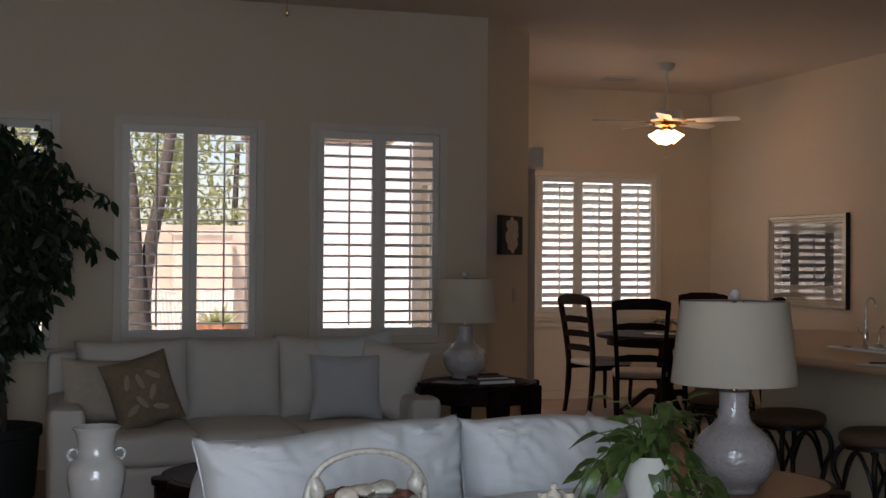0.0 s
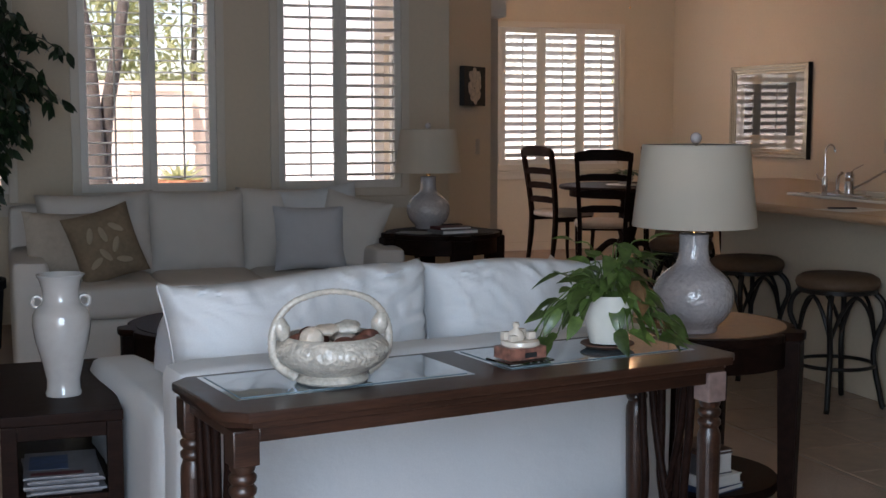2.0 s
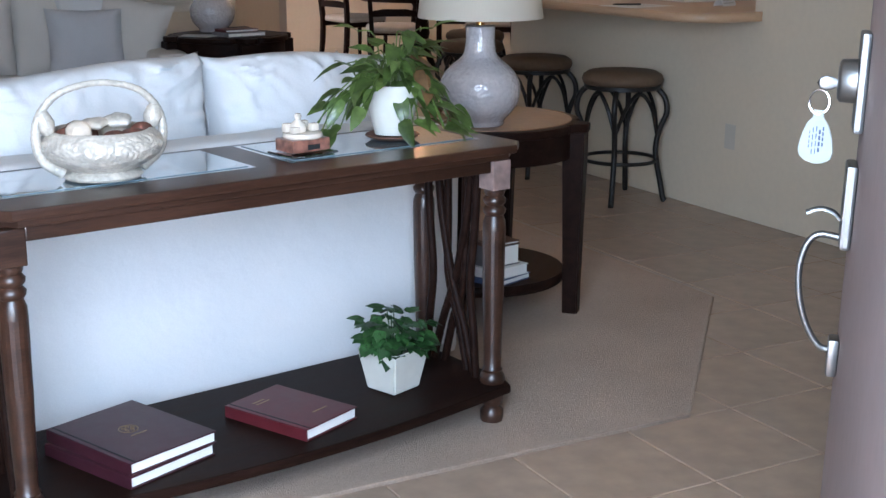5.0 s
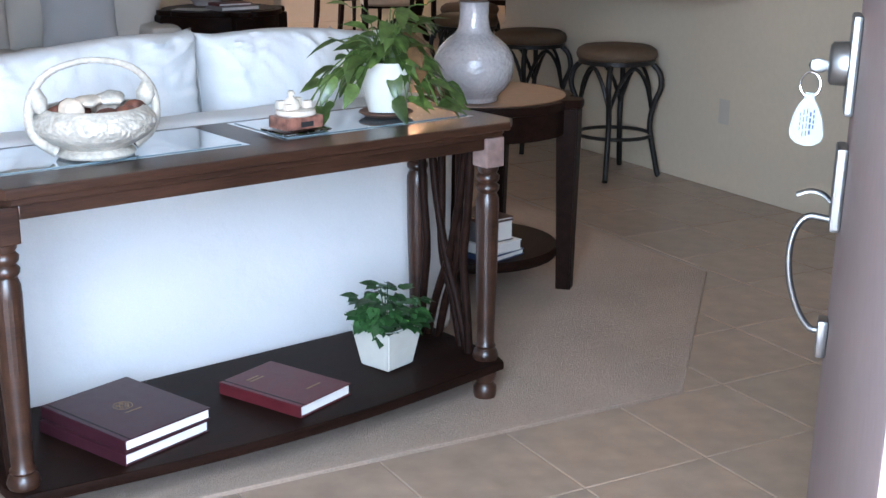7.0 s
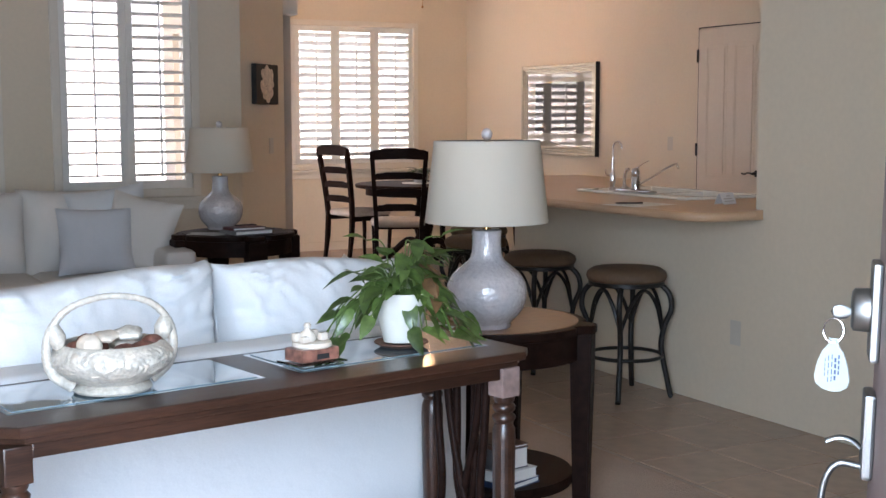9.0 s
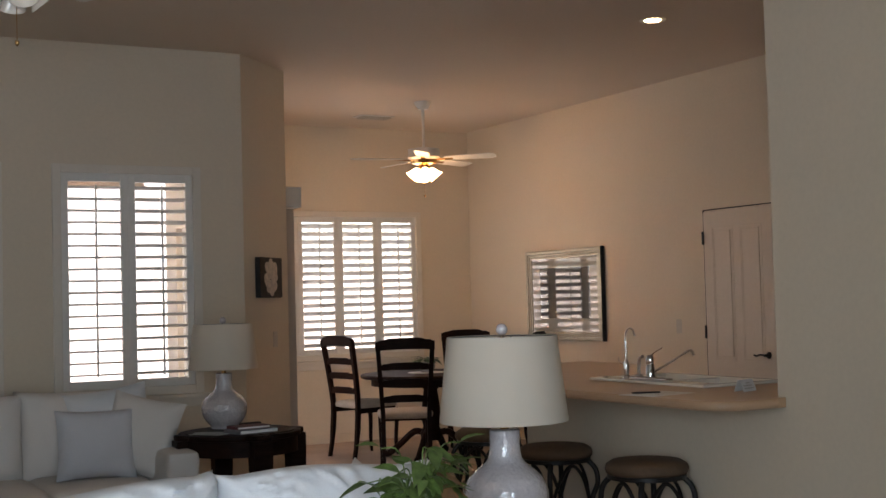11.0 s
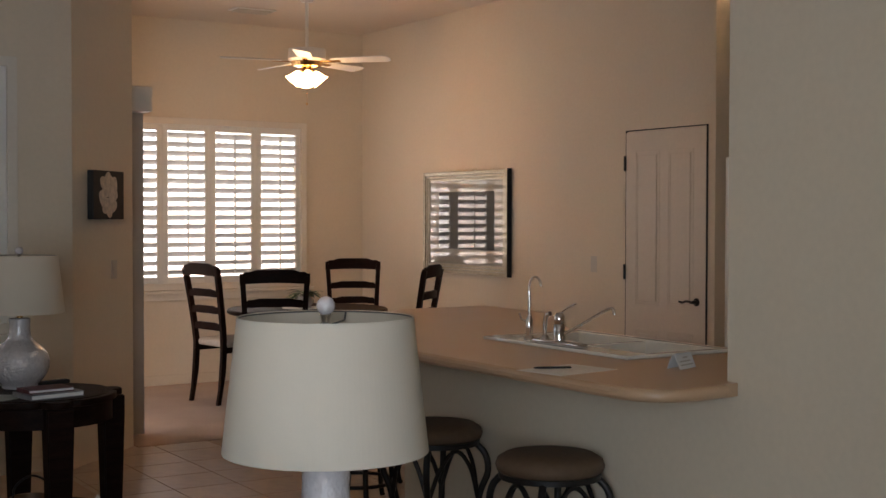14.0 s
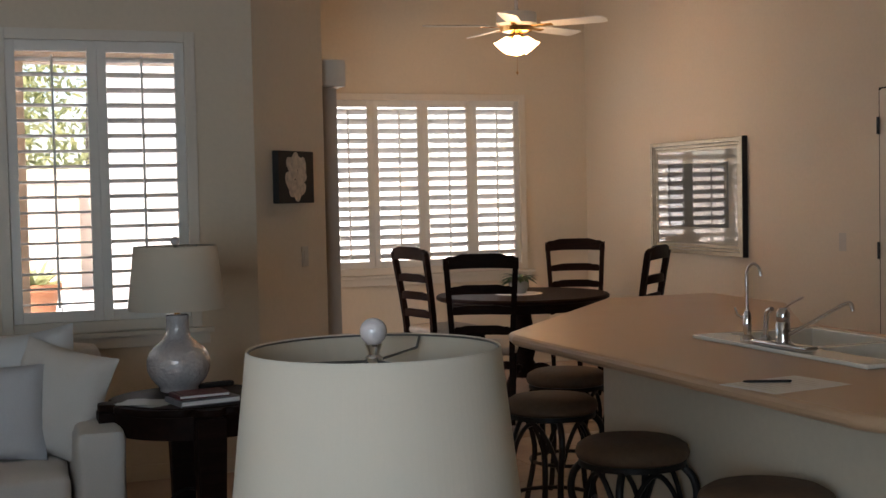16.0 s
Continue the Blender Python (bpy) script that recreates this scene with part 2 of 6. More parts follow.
def part(name, bm, material, parent=None, label="", smooth=50, kind=""):
    me = bpy.data.meshes.new(name)
    if smooth and 6 < len(bm.faces) < 1500:
        areas = sorted(f.calc_area() for f in bm.faces)
        for f in bm.faces:
            if f.calc_area() > 15 * areas[len(areas) // 2] + 1e-9:
                for e in f.edges:
                    e.smooth = False
    bmesh.ops.recalc_face_normals(bm, faces=bm.faces[:]) if len(bm.faces) < 60000 else None
    bm.to_mesh(me)
    bm.free()
    me.materials.append(M[material] if isinstance(material, str) else material)
    if smooth:
        me.shade_smooth()
        hard = [e.index for e in me.edges if e.use_edge_sharp]
        me.set_sharp_from_angle(angle=radians(smooth))
        for k in hard:
            me.edges[k].use_edge_sharp = True
    ob = new(name, me)
    if parent is not None:
        ob.parent = parent
    return tagged(ob, label, kind=kind)


def box(x0, x1, y0, y1, z0, z1, bevel=0.0, bm=None, seg=2, m=None):
    own = bmesh.new()
    r = bmesh.ops.create_cube(own, size=1)
    for v in r["verts"]:
        v.co = Vector(((x0 + x1) / 2 + v.co.x * (x1 - x0), (y0 + y1) / 2 + v.co.y * (y1 - y0), (z0 + z1) / 2 + v.co.z * (z1 - z0)))
    if bevel:
        bmesh.ops.bevel(own, geom=own.edges[:], offset=bevel, segments=seg, profile=0.6, affect="EDGES")
    if m is not None:
        own.transform(m)
    return merge(bm, own)


def merge(bm, own):
    if bm is None:
        return own
    me = bpy.data.meshes.new("tmp")
    own.to_mesh(me)
    own.free()
    bm.from_mesh(me)
    bpy.data.meshes.remove(me)
    return bm


def lathe(profile, n=32, bm=None, m=None, wobble=None):
    """Turns (radius, z) pairs about the z axis."""
    own = bmesh.new()
    rings = []
    for r, z in profile:
        if r < 1e-5:
            rings.append([own.verts.new((0, 0, z))])
        else:
            rings.append([own.verts.new((r * (wobble(a, z) if wobble else 1) * math.cos(a), r * (wobble(a, z) if wobble else 1) * math.sin(a), z))
                          for a in (2 * math.pi * k / n for k in range(n))])
    for a, b in zip(rings, rings[1:]):
        for k in range(n):
            q = [a[k % len(a)], a[(k + 1) % len(a)], b[(k + 1) % len(b)], b[k % len(b)]]
            u = []
            for v in q:
                if v not in u:
                    u.append(v)
            if len(u) > 2:
                own.faces.new(u)
    for ring in (rings[0], rings[-1]):
        if len(ring) > 2:
            own.faces.new(ring)
    if m is not None:
        own.transform(m)
    return merge(bm, own)


def smooth_path(pts, n=6):
    pts = [Vector(p) for p in pts]
    if len(pts) < 3:
        return pts
    out = []
    for i in range(len(pts) - 1):
        p0, p1, p2, p3 = pts[max(i - 1, 0)], pts[i], pts[i + 1], pts[min(i + 2, len(pts) - 1)]
        for k in range(n):
            t = k / n
            out.append(0.5 * (2 * p1 + (p2 - p0) * t + (2 * p0 - 5 * p1 + 4 * p2 - p3) * t * t + (3 * p1 - p0 - 3 * p2 + p3) * t ** 3))
    return out + [pts[-1]]


def tube(pts, r, n=10, bm=None, radii=None, closed=False, flat=1.0):
    own = bmesh.new()
    pts = [Vector(p) for p in pts]
    rings, up = [], None
    for i, p in enumerate(pts):
        if closed:
            d = pts[(i + 1) % len(pts)] - pts[i - 1]
        else:
            d = pts[min(i + 1, len(pts) - 1)] - pts[max(i - 1, 0)]
        d.normalize()
        if up is None:
            up = d.orthogonal().normalized()
        up = (up - d * up.dot(d)).normalized()
        side = d.cross(up)
        rr = radii[i] if radii else r
        rings.append([own.verts.new(p + rr * (math.cos(a) * up + flat * math.sin(a) * side)) for a in (2 * math.pi * k / n for k in range(n))])
    pairs = list(zip(rings, rings[1:])) + ([(rings[-1], rings[0])] if closed else [])
    for a, b in pairs:
        for k in range(n):
            own.faces.new((a[k], a[(k + 1) % n], b[(k + 1) % n], b[k]))
    if not closed:
        own.faces.new(rings[0])
        own.faces.new(rings[-1])
    return merge(bm, own)


def slab(outline, z0, z1, bevel=0.0, bm=None, seg=2):
    """An upright prism on an outline of (x, y)."""
    own = bmesh.new()
    f = own.faces.new([own.verts.new((x, y, z0)) for x, y in outline])
    ext = bmesh.ops.extrude_face_region(own, geom=[f])
    top = [v for v in ext["geom"] if isinstance(v, bmesh.types.BMVert)]
    bmesh.ops.translate(own, verts=top, vec=(0, 0, z1 - z0))
    if bevel:
        es = [e for e in own.edges if abs(e.verts[0].co.z - e.verts[1].co.z) < 1e-6]
        bmesh.ops.bevel(own, geom=es, offset=bevel, segments=seg, profile=0.6, affect="EDGES")
    return merge(bm, own)


def arc(cx, cy, r, a0, a1, n=8):
    return [(cx + r * math.cos(radians(a0 + (a1 - a0) * k / n)), cy + r * math.sin(radians(a0 + (a1 - a0) * k / n))) for k in range(n + 1)]


def softbox(w, d, h, r=0.05, bulge=0.02, seed=0, crease=0.006, n=12, m=None, bm=None):
    """An upholstered block, w by d by h, standing on z = 0."""
    own = bmesh.new()
    bmesh.ops.create_cube(own, size=2)
    bmesh.ops.subdivide_edges(own, edges=own.edges[:], cuts=n, use_grid_fill=True)
    half = Vector((w / 2, d / 2, h / 2))
    for v in own.verts:
        u = v.co.copy()
        p = Vector((u.x * half.x, u.y * half.y, u.z * half.z))
        core = Vector([max(-half[k] + r, min(half[k] - r, p[k])) for k in range(3)])
        off = p - core
        if off.length > 1e-6:
            p = core + off.normalized() * r
        for k in range(3):
            a, b = [u[j] for j in range(3) if j != k]
            if abs(u[k]) > 0.99:
                p[k] += math.copysign(bulge * (1 - a * a) * (1 - b * b), u[k])
        nz = noise.noise(p * 5 + Vector((seed * 7.3, 0, 0))) * crease * 1.6 + abs(noise.noise(Vector((p.x * 9, p.y * 9, p.z * 3)) + Vector((seed * 3.1, 5, 0)))) * crease
        p += u.normalized() * nz
        v.co = p + Vector((0, 0, h / 2))
    if m is not None:
        own.transform(m)
    return merge(bm, own)


def pillow(w, h, d, seed=0, n=18, bm=None, m=None, full=0.55):
    """A scatter cushion standing upright in the xz plane, centred."""
    own = bmesh.new()
    grid = {}
    for s in (1, -1):
        for i in range(n + 1):
            for j in range(n + 1):
                u, v = 2 * i / n - 1, 2 * j / n - 1
                edge = i in (0, n) or j in (0, n)
                if s == -1 and edge:
                    grid[s, i, j] = grid[1, i, j]
                    continue
                x = w / 2 * u * (1 - 0.07 * (1 - v * v))
                z = h / 2 * v * (1 - 0.07 * (1 - u * u))
                t = d / 2 * max(0, (1 - u ** 4) * (1 - v ** 4)) ** full
                t *= 1 + 0.10 * noise.noise(Vector((x * 6, z * 6, seed * 4.7 + s)))
                rim = max(abs(u), abs(v)) ** 3
                t += (0.010 * abs(noise.noise(Vector((x * 16 + z * 6, z * 4 - x * 3, seed * 2.3)))) + 0.016 * rim * noise.noise(Vector((u * v * 5, math.atan2(v, u) * 7, seed + s)))) * (0 if edge else 1)
                grid[s, i, j] = own.verts.new((x, s * t, z))
        for i in range(n):
            for j in range(n):
                own.faces.new((grid[s, i, j], grid[s, i + 1, j], grid[s, i + 1, j + 1], grid[s, i, j + 1]))
    if m is not None:
        own.transform(m)
    return merge(bm, own)


def piping(w, h, m, r=0.004, n=24):
    pts = []
    for k in range(4 * n):
        side, f = divmod(k, n)
        q = 2 * f / n - 1
        u, v = ((q, -1), (1, q), (-q, 1), (-1, -q))[side]
        pts.append(m @ Vector((w / 2 * u * (1 - 0.07 * (1 - v * v)), 0, h / 2 * v * (1 - 0.07 * (1 - u * u)))))
    return tube(pts, r, 6, closed=True)


# ---- the room ----
CEIL, WIN_Y, DIN_Y, ART_X, KIT_X = 3.15, 8.73, 11.92, 6.95, 4.17
CARPET_Y, CARPET_X = 2.62, 3.22


def wall_with_holes(name, axis, at, thick, lo, hi, holes, z1=CEIL):
    """A wall along an axis with real openings. Holes: (from, to, bottom, top)."""
    bm = bmesh.new()
    cuts = sorted({lo, hi, *(v for h in holes for v in h[:2])})
    for a, b in zip(cuts, cuts[1:]):
        inside = [h for h in holes if h[0] <= a and h[1] >= b]
        spans = [(0, z1)] if not inside else [(0, inside[0][2]), (inside[0][3], z1)]
        for z0, zz in spans:
            if zz - z0 > 0.001:
                if axis == "x":
                    box(a, b, at, at + thick, z0, zz, bm=bm)
                else:
                    box(at, at + thick, a, b, z0, zz, bm=bm)
    bmesh.ops.remove_doubles(bm, verts=bm.verts[:], dist=1e-5)
    return part(name, bm, "wall", kind="structure", smooth=0)


W_Z0, W_Z1 = 0.80, 2.34
wins = [(-0.62, 0.36), (0.701, 1.704), (2.016, 3.013)]
wall_with_holes("wall_north", "x", WIN_Y, 0.16, -3.5, 3.32, [(a, b, W_Z0, W_Z1) for a, b in wins])
wall_with_holes("wall_dining", "x", DIN_Y, 0.16, 3.85, ART_X, [(4.082, 6.365, 0.82, 2.302)])
wall_with_holes("wall_patio_door", "y", 3.69, 0.16, 9.30, DIN_Y, [(9.75, 11.6, 0.02, 2.10)])
bm = slab([(3.32, WIN_Y), (3.85, 9.26), (3.85, 9.30), (3.69, 9.30), (3.32, 8.89)], 0, CEIL)
part("wall_chamfer", bm, "wall", kind="structure", smooth=0)
part("wall_east", box(ART_X, ART_X + 0.15, 7.30, DIN_Y + 0.16, 0, CEIL), "wall", kind="structure", smooth=0)
part("wall_alcove", box(7.35, 7.50, 1.999, 7.4495, 0, CEIL), "wall", kind="structure", smooth=0)
part("wall_alcove_return", box(7.1005, 7.3495, 7.30, 7.45, 0, CEIL), "wall", kind="structure", smooth=0)
wall_with_holes("wall_kitchen", "y", KIT_X, 0.13, 0.4, 6.43, [(4.40, 6.43, 0.885, CEIL)])
part("wall_west", box(-3.65, -3.5, -0.4, WIN_Y + 0.16, 0, CEIL), "wall", kind="structure", smooth=0)
part("wall_kitchen_south", box(4.302, 7.349, 2.0, 2.15, 0, CEIL), "wall", kind="structure", smooth=0)
FRONT_Y = 0.42
wall_with_holes("wall_front", "x", FRONT_Y, 0.20, -3.5, KIT_X, [(-1.05, 0.95, 0.0, 2.25)])
part("ceiling", box(-3.65, 7.52, 0.40, DIN_Y + 0.16, CEIL, CEIL + 0.15), "ceiling", kind="structure", smooth=0)

floor = part("floor", box(-3.65, 7.52, FRONT_Y, DIN_Y + 0.16, -0.2, -0.003), "grout", kind="structure", smooth=0)
EDGE = [(-3.5, CARPET_Y), (2.42, CARPET_Y), (CARPET_X, CARPET_Y + 0.85), (CARPET_X, WIN_Y), (-3.5, WIN_Y)]
part("carpet", slab(EDGE, -0.012, 0.009, 0.006), "carpet", floor, "beige cut-pile carpet")
part("dining_carpet", box(3.86, ART_X, 9.2, DIN_Y, -0.012, 0.005), "carpet", floor, "beige cut-pile carpet")


def strip(name, x0, x1, y0, y1, h=0.09):
    part(name, box(x0, x1, y0, y1, 0.0, h, 0.004), "wall", kind="structure")


strip("baseboard_north", -3.5, 3.30, WIN_Y - 0.014, WIN_Y - 0.001)
strip("baseboard_dining", 3.86, ART_X - 0.016, DIN_Y - 0.014, DIN_Y - 0.001)
strip("baseboard_east", ART_X - 0.014, ART_X - 0.001, 8.12, DIN_Y - 0.016)


def shutter_window(name, x0, x1, y, z0, z1, panels, tilt, label):
    """A deep opening with a frame, a sill, glass and louvred shutter panels."""
    w = thing(name, x0, y, z0, kind="structure", label=label, category="window")
    W, H, F = x1 - x0, z1 - z0, 0.056
    bm = box(0, F, -0.02, 0.06, 0, H, 0.004)
    box(W - F, W, -0.02, 0.06, 0, H, 0.004, bm)
    box(F, W - F, -0.02, 0.06, H - F, H, 0.004, bm)
    box(F, W - F, -0.02, 0.06, 0, F, 0.004, bm)
    part("window_frame", bm, "casing", w)
    bm = box(-0.06, W + 0.06, -0.045, 0.0, -0.03, -0.004, 0.005)
    box(-0.04, W + 0.04, -0.02, -0.001, -0.09, -0.03, 0.004, bm)
    part("window_sill", bm, "casing", w)
    part("pane", box(0.01, W - 0.01, 0.115, 0.12, 0.01, H - 0.01), "glass", w, smooth=0).visible_shadow = False
    bm = box(0.005, W - 0.005, 0.105, 0.13, 0.0, 0.03)
    box(0.005, W - 0.005, 0.105, 0.13, H - 0.03, H, bm=bm)
    box(0.005, 0.035, 0.105, 0.13, 0.03, H - 0.03, bm=bm)
    box(W - 0.035, W - 0.005, 0.105, 0.13, 0.03, H - 0.03, bm=bm)
    part("sash", bm, "white", w)
    n = panels
    pw = (W - 2 * F) / n
    S, R = 0.048, 0.055
    cache = {}
    for k in range(n):
        a = F + k * pw
        p = part("shutter_panel", box(a + 0.0004, a + S, 0.0, 0.03, F, H - F, 0.003), "shutter", w)
        bm = box(a + pw - S, a + pw - 0.0004, 0.0, 0.03, F, H - F, 0.003)
        box(a + S, a + pw - S, 0.0, 0.03, F, F + R, 0.003, bm)
        box(a + S, a + pw - S, 0.0, 0.03, H - F - R, H - F, 0.003, bm)
        part("rails", bm, "shutter", p)
        inner = H - 2 * F - 2 * R
        count = round(inner / 0.0785)
        step = inner / count
        tl = tilt[k % len(tilt)]
        key = round(pw, 4), tl
        for i in range(count):
            zc = F + R + step * (i + 0.5)
            if key in cache:
                ob = new("slat", cache[key])
            else:
                bm = lathe([(0.0405, -(pw - 2 * S) / 2), (0.0405, (pw - 2 * S) / 2)], 14, m=pose(0, 0, 0, 0, 90, 0) @ Matrix.Diagonal((1, 1, 1, 1)))
                for v in bm.verts:
                    v.co.z *= 0.12
                ob = part("slat", bm, "shutter", smooth=60)
                cache[key] = ob.data
            ob.parent = p
            ob.matrix_basis = pose(a + pw / 2, 0.015, zc, tl + random.uniform(-1.5, 1.5), 0, 0)
        part("tilt_rod", box(a + pw / 2 - 0.006, a + pw / 2 + 0.006, -0.038, -0.026, F + R + 0.02, H - F - R - 0.02, 0.002), "shutter", p)
    return w


shutter_window("window_1", *wins[0], WIN_Y, W_Z0, W_Z1, 2, (-8, -8), "tall window with open white plantation shutters")
shutter_window("window_2", *wins[1], WIN_Y, W_Z0, W_Z1, 2, (4, 4), "tall window with open white plantation shutters onto the garden")
shutter_window("window_3", *wins[2], WIN_Y, W_Z0, W_Z1, 2, (-8, -14), "tall window with open white plantation shutters onto the patio")
shutter_window("window_4", 4.082, 6.365, DIN_Y, 0.82, 2.302, 5, (-32,), "wide dining window with five tilted white plantation shutters")

# ---- furniture makers ----


def turned(parent, name, x, y, profile, material, n=20):
    return part(name, lathe(profile, n, m=pose(x, y, 0)), material, parent)


def ceramic_lamp(x, y, z, label, s=1.0):
    t = thing("table_lamp", m=pose(x, y, z, 0, 0, 20) @ Matrix.Diagonal((s, s, s, 1)), label=label, category="lamp", group="ceramic table lamps")
    prof = [(0.0, 0), (0.074, 0), (0.079, 0.006), (0.078, 0.014), (0.086, 0.024), (0.108, 0.05), (0.122, 0.08), (0.1265, 0.11), (0.122, 0.14),
            (0.106, 0.168), (0.083, 0.190), (0.064, 0.205), (0.053, 0.218), (0.047, 0.238), (0.0445, 0.27), (0.046, 0.300), (0.047, 0.306), (0.040, 0.310), (0.0, 0.310)]
    fine = [(max(0, v.x), v.z) for v in smooth_path([(r, 0, q) for r, q in prof[3:17]], 8)]
    crackle = lambda a, q: 1 + (0.011 * math.sin(12 * noise.noise(Vector((6.5 * math.cos(a), 6.5 * math.sin(a), 52 * q)))) if 0.03 < q < 0.29 else 0)  # noqa: E731
    part("lamp_body", lathe(prof[:3] + fine + prof[17:], 150, wobble=crackle), "lampceramic", t)
    part("lamp_neck", lathe([(0, 0.31), (0.013, 0.31), (0.013, 0.33), (0.017, 0.333), (0.017, 0.40), (0, 0.40)], 16), "brass", t)
    bm = lathe([(0.193, 0.332), (0.194, 0.334), (0.1655, 0.584), (0.1645, 0.586), (0.1625, 0.584), (0.191, 0.334), (0.193, 0.332)], 110)
    part("lampshade", bm, "shade", t, "ivory linen drum shade")
    bm = tube([(0.163 * math.cos(a), 0.163 * math.sin(a), 0.583) for a in (2 * math.pi * k / 40 for k in range(40))], 0.0016, 6, closed=True)
    for k in range(3):
        a = 2 * math.pi * k / 3 + 0.5
        tube([(0, 0, 0.567), (0.08 * math.cos(a), 0.08 * math.sin(a), 0.567), (0.150 * math.cos(a), 0.150 * math.sin(a), 0.567), (0.163 * math.cos(a), 0.163 * math.sin(a), 0.583)], 0.002, 6, bm)
    part("shade_ring", bm, "nickel", t)
    part("harp", tube(smooth_path([(0.02, 0, 0.37), (0.05, 0, 0.42), (0.055, 0, 0.5), (0.02, 0, 0.56), (0, 0, 0.567), (-0.02, 0, 0.56), (-0.055, 0, 0.5), (-0.05, 0, 0.42), (-0.02, 0, 0.37)], 4), 0.0018, 6), "nickel", t)
    part("finial_stem", lathe([(0, 0.565), (0.012, 0.566), (0.012, 0.572), (0.007, 0.576), (0.009, 0.584), (0.012, 0.59), (0, 0.592)], 16), "chrome", t)
    part("finial", lathe([(0, 0.588)] + [(0.018 * math.sin(a), 0.606 - 0.018 * math.cos(a)) for a in (math.pi * k / 10 for k in range(1, 10))] + [(0, 0.624)], 20), "lampceramic", t)
    return t


def scalloped_table(name, x, y, rz, h, R, label, top="darkwood", shelf=True, group=""):
    t = thing(name, x, y, 0, rz, label, "table", group)
    out, inner = [], []
    n = 120
    for k in range(n):
        a = 2 * math.pi * k / n
        d = abs((a + math.pi / 4) % (math.pi / 2) - math.pi / 4)
        notch = 0.020 * math.exp(-((d - 0.20) / 0.045) ** 2)
        bulge = 0.035 * max(0, 1 - (d / 0.16) ** 4)
        r = R * 0.93 - notch + bulge
        out.append((r * math.cos(a), r * math.sin(a)))
        inner.append((R * 0.845 * math.cos(a), R * 0.845 * math.sin(a)))
    part("tabletop", slab(out, h - 0.028, h, 0.006), "darkwood", t)
    part("top_inlay", slab(inner, h + 0.0002, h + 0.0035, 0.001), top, t)
    bm = lathe([(R * 0.86, h - 0.115), (R * 0.88, h - 0.115), (R * 0.88, h - 0.0285), (R * 0.82, h - 0.0285), (R * 0.82, h - 0.115), (R * 0.86, h - 0.115)], 64)
    part("apron", bm, "darkwood", t)
    for k in range(4):
        own = bmesh.new()
        w0, w1 = (0.055, 0.042) if h > 0.67 else (0.042, 0.030)
        rings = []
        for z, w in ((0.004, w1), (h * 0.3, w1 + 0.003), (h - 0.12, w0), (h - 0.029, w0)):
            rings.append([own.verts.new((R * 0.90 + sx * w * 0.85, sy * w, z)) for sx, sy in ((-1, -1), (1, -1), (1, 1), (-1, 1))])
        for a, b in zip(rings, rings[1:]):
            for i in range(4):
                own.faces.new((a[i], a[(i + 1) % 4], b[(i + 1) % 4], b[i]))
        own.faces.new(rings[0]), own.faces.new(rings[-1])
        bmesh.ops.bevel(own, geom=own.edges[:], offset=0.004, segments=2, affect="EDGES")
        own.transform(pose(0, 0, 0, 0, 0, 90 * k))
        part("leg", own, "darkwood", t)
    SZ = 0.14 if h > 0.67 else 0.112
    if shelf:
        part("lower_shelf", lathe([(0, SZ), (R * 0.80, SZ), (R * 0.82, SZ + 0.01), (R * 0.82, SZ + 0.025), (R * 0.80, SZ + 0.035), (0, SZ + 0.035)], 64), "darkwood", t)
    return t


def bar_stool(x, y, rz):
    t = thing("bar_stool", x, y, 0, rz, "backless bar stool with brown suede seat on curved black iron frame", "stool", "bar stools at the counter")
    part("seat", lathe([(0, 0.56), (0.178, 0.56), (0.188, 0.568), (0.193, 0.585), (0.186, 0.606), (0.160, 0.622), (0.09, 0.630), (0, 0.632)], 40), "seatleather", t, "brown suede seat pad")
    part("seat_ring", lathe([(0.172, 0.538), (0.182, 0.540), (0.182, 0.5595), (0.15, 0.5595), (0.15, 0.538), (0.172, 0.538)], 40), "bronze", t)
    for k in range(4):
        c, s = math.cos(math.pi / 4 + k * math.pi / 2), math.sin(math.pi / 4 + k * math.pi / 2)
        prof = [(0.165, 0.545), (0.205, 0.50), (0.215, 0.43), (0.185, 0.35), (0.170, 0.26), (0.180, 0.18), (0.200, 0.09), (0.215, 0.02), (0.226, 0.006)]
        part("leg", tube(smooth_path([(r * c, r * s, z) for r, z in prof], 5), 0.0135, 8), "bronze", t)
    ring = [(0.177 * math.cos(a), 0.177 * math.sin(a), 0.20) for a in (2 * math.pi * k / 40 for k in range(40))]
    part("foot_rail", tube(ring, 0.009, 8, closed=True), "bronze", t)
    for k in range(4):
        a0, a1 = math.pi / 4 + k * math.pi / 2, math.pi / 4 + (k + 1) * math.pi / 2
        pts = []
        for i in range(9):
            f = i / 8
            a = a0 + (a1 - a0) * f
            r = 0.172 - 0.035 * math.sin(math.pi * f)
            z = 0.33 + 0.195 * math.sin(math.pi * f) ** 0.7
            pts.append((r * math.cos(a), r * math.sin(a), z))
        part("arch", tube(smooth_path(pts, 2), 0.0095, 6), "bronze", t)
    return t


